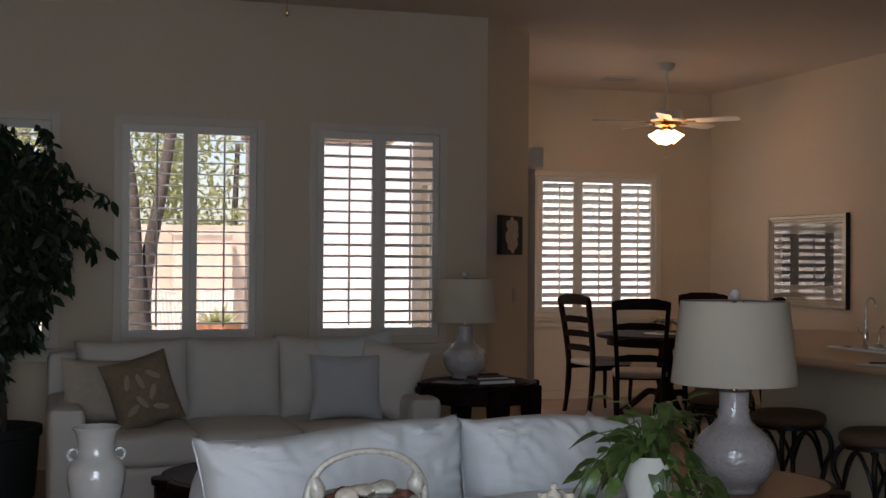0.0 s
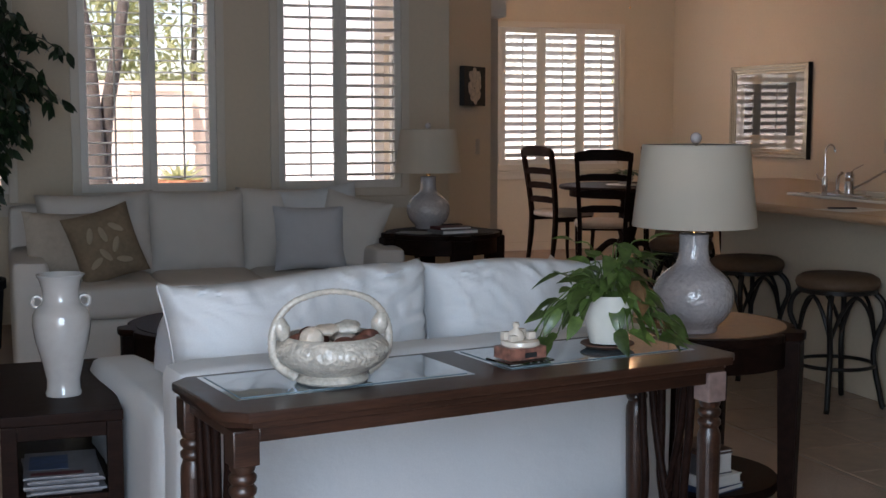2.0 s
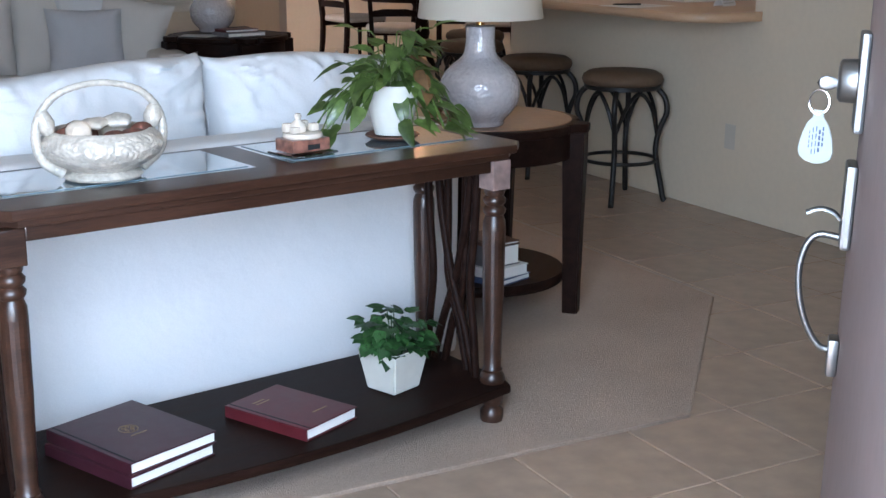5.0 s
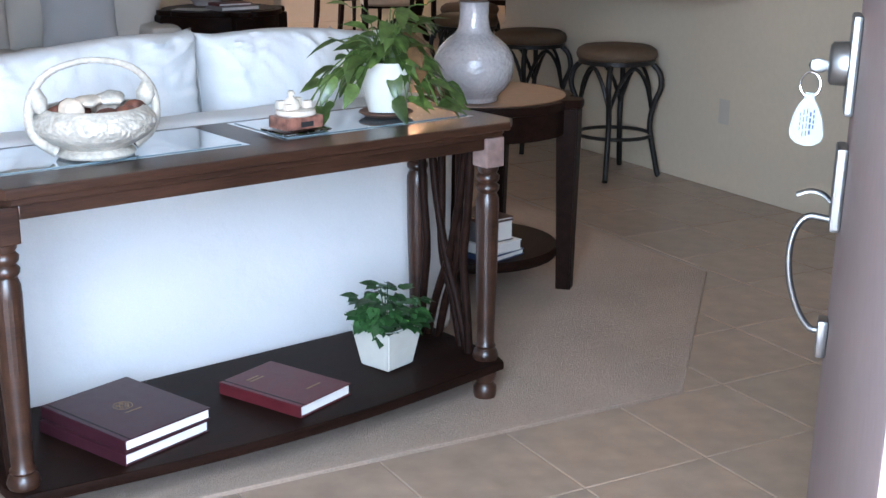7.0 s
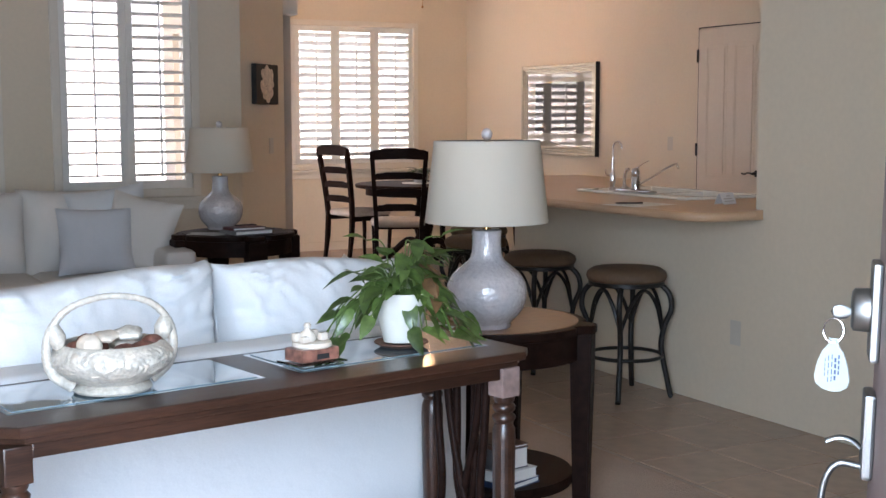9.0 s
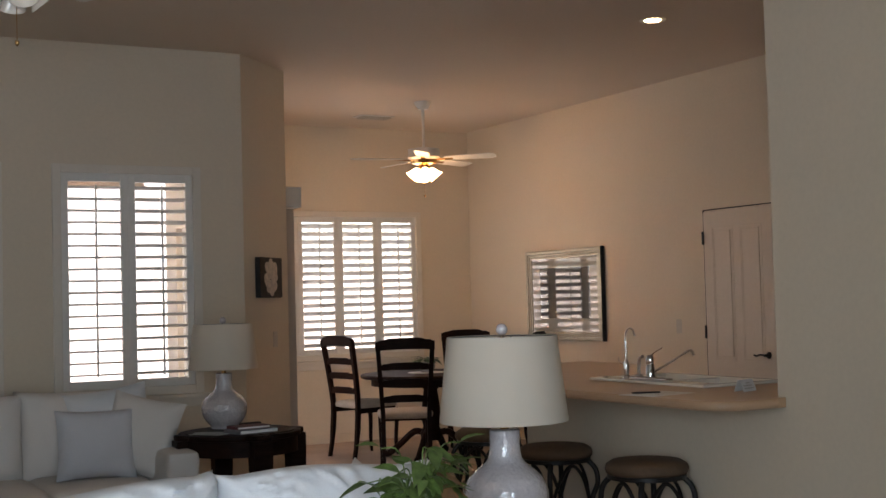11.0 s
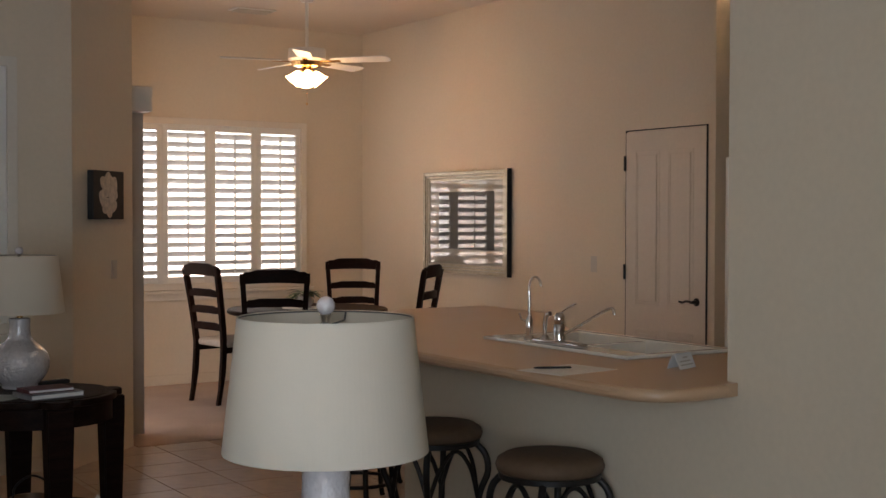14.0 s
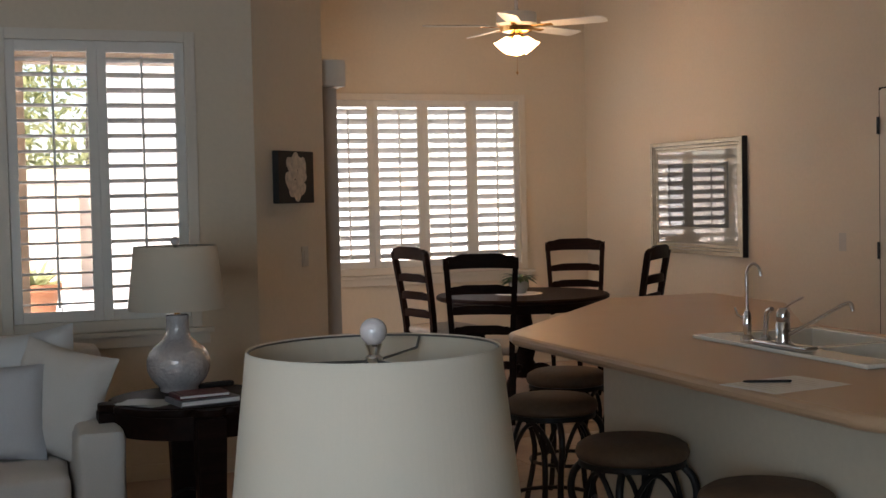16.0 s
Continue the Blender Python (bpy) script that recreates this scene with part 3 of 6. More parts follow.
def dining_chair(x, y, face):
    """face: the compass bearing that the sitter looks to, from +y to the right."""
    t = thing("dining_chair", x, y, 0, -face, "black ladder-back dining chair with a cream padded seat", "chair", "chairs round the dining table")
    back = lambda z: -0.21 - 0.09 * max(0, (z - 0.47) / 0.62) ** 1.3 - (0.05 * (1 - z / 0.47) ** 2 if z < 0.47 else 0)  # noqa: E731
    half = lambda z: 0.185 + 0.035 * max(0, (z - 0.47) / 0.6)  # noqa: E731
    for s in (-1, 1):
        own, rings = bmesh.new(), []
        for z in (0, 0.12, 0.25, 0.38, 0.47, 0.6, 0.75, 0.9, 1.0, 1.05):
            w = 0.018 if z > 0.2 else 0.014
            rings.append([own.verts.new((s * half(z) + a * w, back(z) + b * w * 1.1, z)) for a, b in ((-1, -1), (1, -1), (1, 1), (-1, 1))])
        for a, b in zip(rings, rings[1:]):
            for i in range(4):
                own.faces.new((a[i], a[(i + 1) % 4], b[(i + 1) % 4], b[i]))
        own.faces.new(rings[0]), own.faces.new(rings[-1])
        part("rear_leg", own, "darkwood", t, smooth=30)
        part("front_leg", tube(smooth_path([(s * 0.195, 0.205, 0.43), (s * 0.195, 0.212, 0.3), (s * 0.19, 0.205, 0.12), (s * 0.195, 0.22, 0.0)], 4), 0.02, 8,
                               radii=[0.022 - 0.009 * k / 12 for k in range(13)]), "darkwood", t)
        part("stretcher", box(s * 0.19 - 0.01, s * 0.19 + 0.01, -0.19, 0.19, 0.40, 0.445, 0.003), "darkwood", t)
    part("front_rail", box(-0.18, 0.18, 0.19, 0.215, 0.39, 0.445, 0.003), "darkwood", t)
    part("seat", softbox(0.43, 0.42, 0.06, 0.025, 0.012, 3, 0.001, 8, m=pose(0, 0.01, 0.44)), "seatcream", t, "cream padded seat")
    for i, z in enumerate((0.60, 0.73, 0.86)):
        rail(t, "ladder_rung", z, 0.052, half(z), back(z), 0.010)
    rail(t, "top_rail", 1.035, 0.085, half(1.03) + 0.02, back(1.03), 0.016)
    return t


def rail(t, name, z, h, hw, y, bump):
    own = bmesh.new()
    n = 28
    rows = []
    for i in range(n + 1):
        u = 2 * i / n - 1
        lift = bump * (1 if abs(u) < 0.45 else math.cos((abs(u) - 0.45) / 0.25 * math.pi / 2) if abs(u) < 0.7 else 0)
        yy = y - 0.025 * (1 - u * u)
        low = -h / 2 + (0.35 * lift if name != "top_rail" else 0.01 * (1 - u * u))
        rows.append([own.verts.new((u * hw, yy + d, z + zz)) for d, zz in ((-0.009, low), (0.009, low), (0.009, h / 2 + lift - (0.012 if abs(u) > 0.9 else 0)), (-0.009, h / 2 + lift - (0.012 if abs(u) > 0.9 else 0)))])
    for a, b in zip(rows, rows[1:]):
        for i in range(4):
            own.faces.new((a[i], a[(i + 1) % 4], b[(i + 1) % 4], b[i]))
    own.faces.new(rows[0]), own.faces.new(rows[-1])
    return part(name, own, "darkwood", t, smooth=35)


def leaf_bm(own, p, d, up, L, W, fold=0.25, droop=0.3, heart=True):
    """One leaf from p along d, with a midrib fold."""
    d, up = d.normalized(), up.normalized()
    side = d.cross(up)
    if side.length < 1e-3:
        side = d.orthogonal()
    side.normalize()
    nrm = side.cross(d)
    outline = [(0.0, 0.02), (0.12, 0.42), (0.35, 0.5), (0.65, 0.36), (1.0, 0.0)] if heart else [(0.0, 0.02), (0.25, 0.36), (0.5, 0.5), (0.75, 0.34), (1.0, 0.0)]
    mid, left, right = [], [], []
    for u, w in outline:
        q = p + d * (L * u) - nrm * (droop * L * u * u)
        mid.append(own.verts.new(q))
        left.append(own.verts.new(q + side * (W * w) + nrm * (fold * W * w)))
        right.append(own.verts.new(q - side * (W * w) + nrm * (fold * W * w)))
    for k in range(len(outline) - 1):
        own.faces.new((mid[k], mid[k + 1], left[k + 1], left[k]))
        own.faces.new((mid[k], right[k], right[k + 1], mid[k + 1]))


def rnd(a, b):
    return random.uniform(a, b)


def book(parent_m, w, d, h, cover, label, name="book", title=None, pages="page"):
    t = thing(name, m=parent_m, label=label, category="book")
    bm = box(-w / 2, w / 2, -d / 2, d / 2, 0, 0.003, 0.001)
    box(-w / 2, w / 2, -d / 2, d / 2, h - 0.003, h, 0.001, bm)
    box(-w / 2, -w / 2 + 0.003, -d / 2, d / 2, 0.003, h - 0.003, bm=bm)
    part("cover", bm, cover, t)
    part("page_block", box(-w / 2 + 0.0035, w / 2 - 0.004, -d / 2 + 0.004, d / 2 - 0.004, 0.0035, h - 0.0035), pages, t)
    # flat black strip paints the shade of a hinge groove on the cover
    part("hinge_groove", box(-w / 2 + 0.012, -w / 2 + 0.016, -d / 2 + 0.001, d / 2 - 0.001, h, h + 0.0005), "black", t)
    if title == "crest":
        own = tube([(0.022 * math.cos(2 * math.pi * i / 20), 0.022 * math.sin(2 * math.pi * i / 20) + 0.01, h) for i in range(20)], 0.0011, 4, closed=True)
        for i in range(5):
            x, y = 0.011 * math.cos(i * 1.26), 0.01 + 0.011 * math.sin(i * 1.26)
            tube([(x - 0.005, y, h), (x, y + 0.006, h), (x + 0.005, y, h), (x, y - 0.006, h)], 0.0009, 4, own, closed=True)
        part("gilt_crest", own, "gold", t)
        part("gilt_line", box(-0.022, 0.022, -0.030, -0.027, h, h + 0.0005), "gold", t)
    elif title:
        for x0, x1, y in title:
            part("gilt_line", box(x0, x1, y - 0.002, y + 0.002, h, h + 0.0006), "gold", t)
    return t


# ---- near seating group ----
CON = pose(1.30, 2.90, 0, 0, 0, 9.5)


def console():
    t = thing("console_table", m=CON @ Matrix.Diagonal((1.035, 1.035, 0.97, 1)), label="dark mahogany console table with glass insets behind the white loveseat", category="table")
    L, D = 0.662, 0.205
    c = 0.044

    def outline(l, d, cc):
        return [(-l + cc, -d), (l - cc, -d), (l - cc * 0.6, -d + cc * 0.45), (l, -d + cc), (l, d - cc), (l - cc, d), (-l + cc, d), (-l, d - cc), (-l, -d + cc), (-l + cc * 0.6, -d + cc * 0.45)]
    bm = slab(outline(L, D, c), 0.752, 0.775, 0.006)
    part("top_moulding", slab(outline(L - 0.014, D - 0.014, c), 0.735, 0.7518, 0.005), "redwood", t)
    part("tabletop", bm, "redwood", t)
    for x0, x1 in ((-0.60, -0.035), (0.055, 0.60)):
        bm = box(x0, x1, -0.085, 0.180, 0.7755, 0.7775)
        bmesh.ops.bevel(bm, geom=[e for e in bm.edges if min(v.co.z for v in e.verts) > 0.7772], offset=0.020, offset_type="WIDTH", segments=1, affect="EDGES")
        part("glass_panel", bm, "tableglass", t, "bevelled glass inset", smooth=0)
    bm = box(-L + 0.0735, L - 0.105, -D + 0.024, -D + 0.044, 0.704, 0.7345, 0.003)
    box(-L + 0.075, L - 0.075, D - 0.05, D - 0.03, 0.704, 0.7345, 0.003, bm)
    box(-L + 0.03, -L + 0.05, -D + 0.075, D - 0.075, 0.704, 0.7345, 0.003, bm)
    box(L - 0.05, L - 0.03, -D + 0.075, D - 0.075, 0.704, 0.7345, 0.003, bm)
    part("apron", bm, "redwood", t)
    lp = [(0, 0.119), (0.030, 0.119), (0.034, 0.130), (0.030, 0.144), (0.024, 0.152), (0.027, 0.158), (0.022, 0.166), (0.0225, 0.2), (0.027, 0.38), (0.029, 0.545), (0.028, 0.568),
          (0.022, 0.585), (0.028, 0.593), (0.029, 0.603), (0.021, 0.612), (0.028, 0.620), (0.029, 0.630), (0.022, 0.638), (0.026, 0.646), (0.027, 0.655), (0, 0.655)]
    for sx in (-1, 1):
        for sy in (-1, 1):
            x, y = sx * (L - (0.045 if sx < 0 else 0.052 if sy > 0 else 0.076)), sy * (D - 0.045)
            leg = turned(t, "leg", x, y, lp, "redwood")
            # front right leg top only: its paler colour imitates reflected light
            worn = sx > 0 and sy < 0
            part("leg_block", box(x - 0.028, x + 0.028, y - 0.028, y + 0.028, 0.6555, 0.7345, 0.004), "reflectwood" if worn else "redwood", leg, "wood leg top painted paler for a reflection" if worn else "")
            part("bun_foot", lathe([(0, 0), (0.026, 0), (0.030, 0.02), (0.030, 0.04), (0.020, 0.052), (0.026, 0.06), (0.030, 0.075), (0.030, 0.092), (0, 0.092)], 20, m=pose(x, y, 0)), "redwood", leg)
        for k, (a, b, c2) in enumerate(((-0.105, -0.080, -0.105), (0.105, 0.080, 0.105), (-0.085, 0.005, 0.070), (0.085, -0.005, -0.070), (-0.050, 0.030, 0.035), (0.050, -0.030, -0.035))):
            x = sx * (L - 0.075 if sx > 0 else L - 0.05) + (k - 2.5) * 0.0042
            pts = [(x, a, 0.119), (x, a * 0.6 + b * 0.4, 0.24), (x, b, 0.38), (x, c2 * 0.65 + b * 0.35, 0.55), (x, c2, 0.72)]
            part("lattice_slat", tube(smooth_path(pts, 5), 0.011, 8), "darkwood", t)
    so = [(L - 0.03, -D + 0.055), (L - 0.03, D - 0.02), (L - 0.08, D + 0.025), (-L + 0.06, D + 0.025), (-L + 0.01, D - 0.02), (-L + 0.01, -D + 0.055)]
    bow = [(-L + 0.03 + (2 * L - 0.08) * i / 16, -D + 0.002 - 0.055 * math.sin(math.pi * i / 16)) for i in range(17)]
    part("lower_shelf", slab(bow + so, 0.0925, 0.1185, 0.006), "darkwood", t)


console()


def at_console(x, y, z, rz=0):
    return CON @ pose(1.035 * x, 1.035 * y, 0.97 * z, 0, 0, rz) @ Matrix.Diagonal((1.035, 1.035, 1.035, 1))


def creases(u, h, k):
    """Depth of the soft folds of a cushion that fan out from its upper corners and from a pinched spot on top."""
    d = 0.0
    for cx, cz, reach, lines in ((-1.0, 1.0, 0.9, (0.25, 0.62, 1.05)), (1.0, 1.0, 0.8, (0.3, 0.8, 1.15)), (0.15 - 0.5 * k, 1.05, 0.7, (0.35, 0.95, 2.1, 2.6))):
        du, dz = (u - cx) * (1 if cx <= 0.5 else -1), cz - h
        r, ang = math.hypot(du, dz), math.atan2(dz, du + 1e-6)
        fade = math.exp(-(r / reach) ** 2 * 1.6) * min(1, r / 0.18)
        for n, a in enumerate(lines):
            a += 0.10 * math.sin(5 * r + n + 2 * k)
            d -= (0.021 - 0.003 * n) * fade * math.exp(-((ang - a) / 0.075) ** 2)
            d += 0.011 * fade * math.exp(-((ang - a - 0.17) / 0.10) ** 2)
    return d


def near_sofa():
    t = thing("loveseat", m=pose(0.63, 3.145, 0, 0, 0, 7.5) @ Matrix.Diagonal((1.035, 1.035, 0.975, 1)), label="white slipcovered loveseat with two loose back cushions", category="sofa")
    W = 1.46
    part("back_panel", softbox(W - 0.02, 0.17, 0.745, 0.035, 0.006, 1, 0.004, 20, m=pose(W / 2, 0.088, 0.005)), "sofa", t, "smooth white slipcover back")
    for k, x in enumerate((0.085, W - 0.085)):
        part("arm", softbox(0.165, 0.88, 0.60, 0.04, 0.008, 2 + k, 0.005, 16, m=pose(x, 0.62, 0.006)), "sofa", t)
    part("base", softbox(W - 0.34, 0.80, 0.30, 0.03, 0.004, 4, 0.003, 10, m=pose(W / 2, 0.58, 0.007)), "sofa", t)
    for k, x in enumerate((0.445, W - 0.445)):
        part("seat_cushion", softbox(0.545, 0.68, 0.15, 0.045, 0.012, 5 + k, 0.006, 14, m=pose(x, 0.66, 0.305)), "sofa", t)
    for k, (x, w, ry) in enumerate(((0.435, 0.76, -2.0), (1.135, 0.69, 2.0))):
        q = pose(x, 0.315, 0.695, -8, ry, 0)
        bm = pillow(w, 0.48, 0.27, 3 + k, 64, full=0.36)
        for v in bm.verts:
            u, h = 2 * v.co.x / w, v.co.z / 0.24
            c = creases(u, h, k)
            v.co.y += math.copysign(c, v.co.y) if abs(v.co.y) > 0.004 else 0
            v.co.z += 0.010 * math.sin(3.1 * u + 2 * k) * max(0, h) + 0.016 * max(0, abs(u) - 0.86) / 0.14 * max(0, h) + 0.022 * (1 - u * u) * max(0, h) ** 2
        bm.transform(q)
        c = part("back_cushion", bm, "sofa", t, "plump white back cushion", smooth=70)
        part("piping", piping(w, 0.48, q @ pose(0, 0, 0.001), 0.0024), "sofa", c)


near_sofa()
t = thing("throw_pillow", m=pose(0.76, 3.84, 0.60, -10, 0, -70), label="pale grey throw pillow leaning in the loveseat arm", category="pillow")
part("pillow_body", pillow(0.36, 0.36, 0.13, 9), "grey", t)
t = thing("throw_pillow", m=pose(1.99, 3.92, 0.64, -24, -24, 40), label="cream throw pillow lying on the loveseat", category="pillow")
part("pillow_body", pillow(0.40, 0.38, 0.14, 12), "sofa_far", t)


def basket():
    t = thing("ceramic_basket", m=at_console(-0.355, -0.01, 0.7815, -6), label="cream glazed ceramic basket with a rope handle, filled with seashells", category="basket")
    def carve(a, z):
        if not 0.018 < z < 0.096:
            return 1
        p = Vector((7.5 * math.cos(a), 7.5 * math.sin(a), 62 * z))
        return 1 + 0.013 * math.sin(11 * noise.noise(p)) + 0.004 * math.sin(24 * noise.noise(p * 1.7))
    side = [(v.x, v.z) for v in smooth_path([(0.068, 0, 0.017), (0.080, 0, 0.024), (0.107, 0, 0.040), (0.124, 0, 0.060), (0.124, 0, 0.078), (0.111, 0, 0.094), (0.101, 0, 0.101)], 9)]
    part("bowl", lathe([(0, 0), (0.078, 0), (0.082, 0.005), (0.078, 0.012)] + side + [(0.097, 0.100), (0.101, 0.094), (0.104, 0.080), (0.06, 0.066), (0, 0.064)], 220, wobble=carve), "ceramic", t)
    pts = [(-0.082, 0, 0.014), (-0.122, 0, 0.045), (-0.133, 0, 0.090), (-0.122, 0, 0.136), (-0.086, 0, 0.174), (-0.028, 0, 0.192), (0.028, 0, 0.192), (0.086, 0, 0.174), (0.122, 0, 0.136), (0.133, 0, 0.090), (0.122, 0, 0.045), (0.082, 0, 0.014)]
    path = smooth_path(pts, 12)
    n = len(path) - 1
    part("handle", tube(path, 0.009, 12, radii=[0.0066 + 0.0062 * abs(2 * k / n - 1) ** 1.5 + 0.0005 * math.sin(k * 1.9) for k in range(n + 1)]), "ceramic", t)
    for s in (-1, 1):
        part("handle_leaf", lathe([(0, -0.03), (0.014, -0.02), (0.02, 0), (0.013, 0.022), (0, 0.035)], 14, m=pose(s * 0.112, 0, 0.118, 0, s * 14, 0)), "ceramic", t)
    spots = [(-0.060, -0.040, 0.136, 0.025, "shell", 1), (-0.012, -0.005, 0.146, 0.030, "shell", 0.35), (0.032, -0.012, 0.150, 0.030, "ceramic", 0.4), (0.0, -0.06, 0.118, 0.024, "potpourri", 0.8),
             (0.045, -0.06, 0.118, 0.028, "potpourri", 0.7), (0.075, -0.03, 0.125, 0.022, "potpourri", 0.9), (-0.03, 0.03, 0.125, 0.032, "potpourri", 0.7), (0.04, 0.03, 0.125, 0.032, "shell", 0.6), (-0.065, 0.02, 0.12, 0.024, "potpourri", 0.8)]
    for k, (x, y, z, r, mt, f) in enumerate(spots):
        kids = lathe([(0, -r * f)] + [(r * math.sin(a), -r * f * math.cos(a)) for a in (math.pi * i / 8 for i in range(1, 8))] + [(0, r * f)], 16,
                     wobble=lambda a, z, k=k: 1 + 0.12 * math.sin(5 * a + k) + 0.05 * math.sin(13 * a), m=at_console(-0.355, -0.01, 0.7815) @ pose(x * 1.05, y, z - 0.034, 15 * math.sin(k * 3), 20 * math.cos(k * 2), k * 40))
        s = thing("seashell" if mt != "potpourri" else "potpourri_piece", 0, 0, 0, label=("pale seashell in the ceramic basket" if mt != "potpourri" else "brown dried pod in the ceramic basket"), category="decoration")
        part("shell_body", kids, mt, s)


basket()
t = thing("trinket_box", m=at_console(0.125, -0.02, 0.7815, 4), label="small copper-coloured box on a clear tray, holding pale glass beads", category="box")
part("tray", box(-0.065, 0.065, -0.05, 0.05, 0.0, 0.005, 0.002), "glass", t)
part("box_body", box(-0.052, 0.052, -0.036, 0.036, 0.0065, 0.036, 0.004), "copper", t, "copper marbled box")
part("box_label", box(-0.012, 0.022, -0.0375, -0.0362, 0.012, 0.024, 0.0004), "black", t)
part("rim", lathe([(0, 0.0362), (0.044, 0.0362), (0.047, 0.040), (0.045, 0.048), (0.036, 0.050), (0, 0.050)], 28), "bead", t)
part("glass_jar", lathe([(0, 0.0502), (0.018, 0.0502), (0.021, 0.058), (0.017, 0.070), (0.009, 0.075), (0.006, 0.080), (0.009, 0.086), (0.006, 0.092), (0, 0.093)], 20, m=pose(-0.012, 0.0, 0)), "bead", t)
for dx, dy, h in ((0.024, -0.01, 0.018), (0.016, 0.018, 0.022), (-0.034, 0.012, 0.02), (-0.032, -0.016, 0.014)):
    part("glass_piece", box(dx - 0.010, dx + 0.010, dy - 0.008, dy + 0.008, 0.0502, 0.0502 + h, 0.003, m=None), "bead", t)


def pothos():
    base = at_console(0.415, 0.03, 0.7815)
    t = thing("pothos_plant", m=base, label="trailing green pothos with some dry leaves in a white ceramic pot", category="plant")
    part("saucer", lathe([(0, 0), (0.055, 0), (0.068, 0.008), (0.066, 0.011), (0.05, 0.006), (0, 0.006)], 32), "brownbook", t)
    part("pot", lathe([(0, 0.0115), (0.045, 0.0115), (0.05, 0.03), (0.058, 0.06), (0.068, 0.10), (0.073, 0.128), (0.074, 0.134), (0.066, 0.134), (0.063, 0.12), (0, 0.118)], 32,
                      wobble=lambda a, z: 1.0 + 0.035 * math.cos(4 * a)), "whitepot", t, "white glazed pot")
    part("soil", lathe([(0, 0.119), (0.062, 0.119), (0.06, 0.125), (0, 0.127)], 20), "soil", t)
    rg = random.Random(5)
    stems, green, brown = bmesh.new(), bmesh.new(), bmesh.new()
    for k in range(66):
        a = rg.uniform(0, 2 * math.pi)
        kind = rg.random() if k > 11 else 0.9
        if kind < 0.70:
            reach, high = rg.uniform(0.03, 0.125), rg.uniform(0.04, 0.165)
            pts = [Vector((0.02 * math.cos(a), 0.02 * math.sin(a), 0.12)), Vector((reach * 0.5 * math.cos(a), reach * 0.5 * math.sin(a), 0.12 + high * 0.8)), Vector((reach * math.cos(a), reach * math.sin(a), 0.10 + high))]
        else:
            a = rg.choice((math.pi + rg.uniform(-0.4, 0.3), math.pi + rg.uniform(-0.2, 0.6), rg.uniform(-1.3, 0.1), rg.uniform(-1.25, -0.5)))
            a = rg.uniform(-1.15, -0.25) if k < 8 else rg.uniform(-2.1, -1.3) if k < 12 else a
            reach = rg.uniform(0.12, 0.26) if abs(a - math.pi) < 0.7 and k > 11 else (rg.uniform(0.085, 0.14) if k < 8 else rg.uniform(0.07, 0.10) if k < 12 else rg.uniform(0.10, 0.16))
            top = rg.uniform(0.14, 0.20)
            pts = [Vector((0.03 * math.cos(a), 0.03 * math.sin(a), 0.12)), Vector((reach * 0.35 * math.cos(a), reach * 0.35 * math.sin(a), top)), Vector((reach * 0.75 * math.cos(a), reach * 0.75 * math.sin(a), top * 0.7)), Vector((reach * math.cos(a), reach * math.sin(a), rg.uniform(0.03, 0.10)))]
        path = smooth_path(pts, 4)
        tube(path, 0.0018, 5, stems)
        for i in range(1, 4 if kind > 0.70 else 3):
            q = path[-1] if i == 1 else path[max(1, len(path) - 3 * i)]
            d = Vector((math.cos(a + rg.uniform(-0.9, 0.9)), math.sin(a + rg.uniform(-0.9, 0.9)), rg.uniform(-0.6, 0.8) if kind < 0.70 else rg.uniform(-1.0, 0.1)))
            L = rg.uniform(0.045, 0.088)
            own = brown if rg.random() < 0.35 and math.cos(a) > 0.5 else green
            leaf_bm(own, q, d, Vector((rg.uniform(-0.6, 0.6), rg.uniform(-0.8, 0.3), 1)), L, L * rg.uniform(0.38, 0.58), 0.24, rg.uniform(0.1, 0.6))
    part("stem_tangle", stems, "leaf", t, kind="stuff")
    part("foliage", green, "leaf", t, "variegated green heart-shaped leaves", kind="stuff", smooth=60)
    part("dry_foliage", brown, "leafbrown", t, "dry brown leaves", kind="stuff", smooth=60)


pothos()


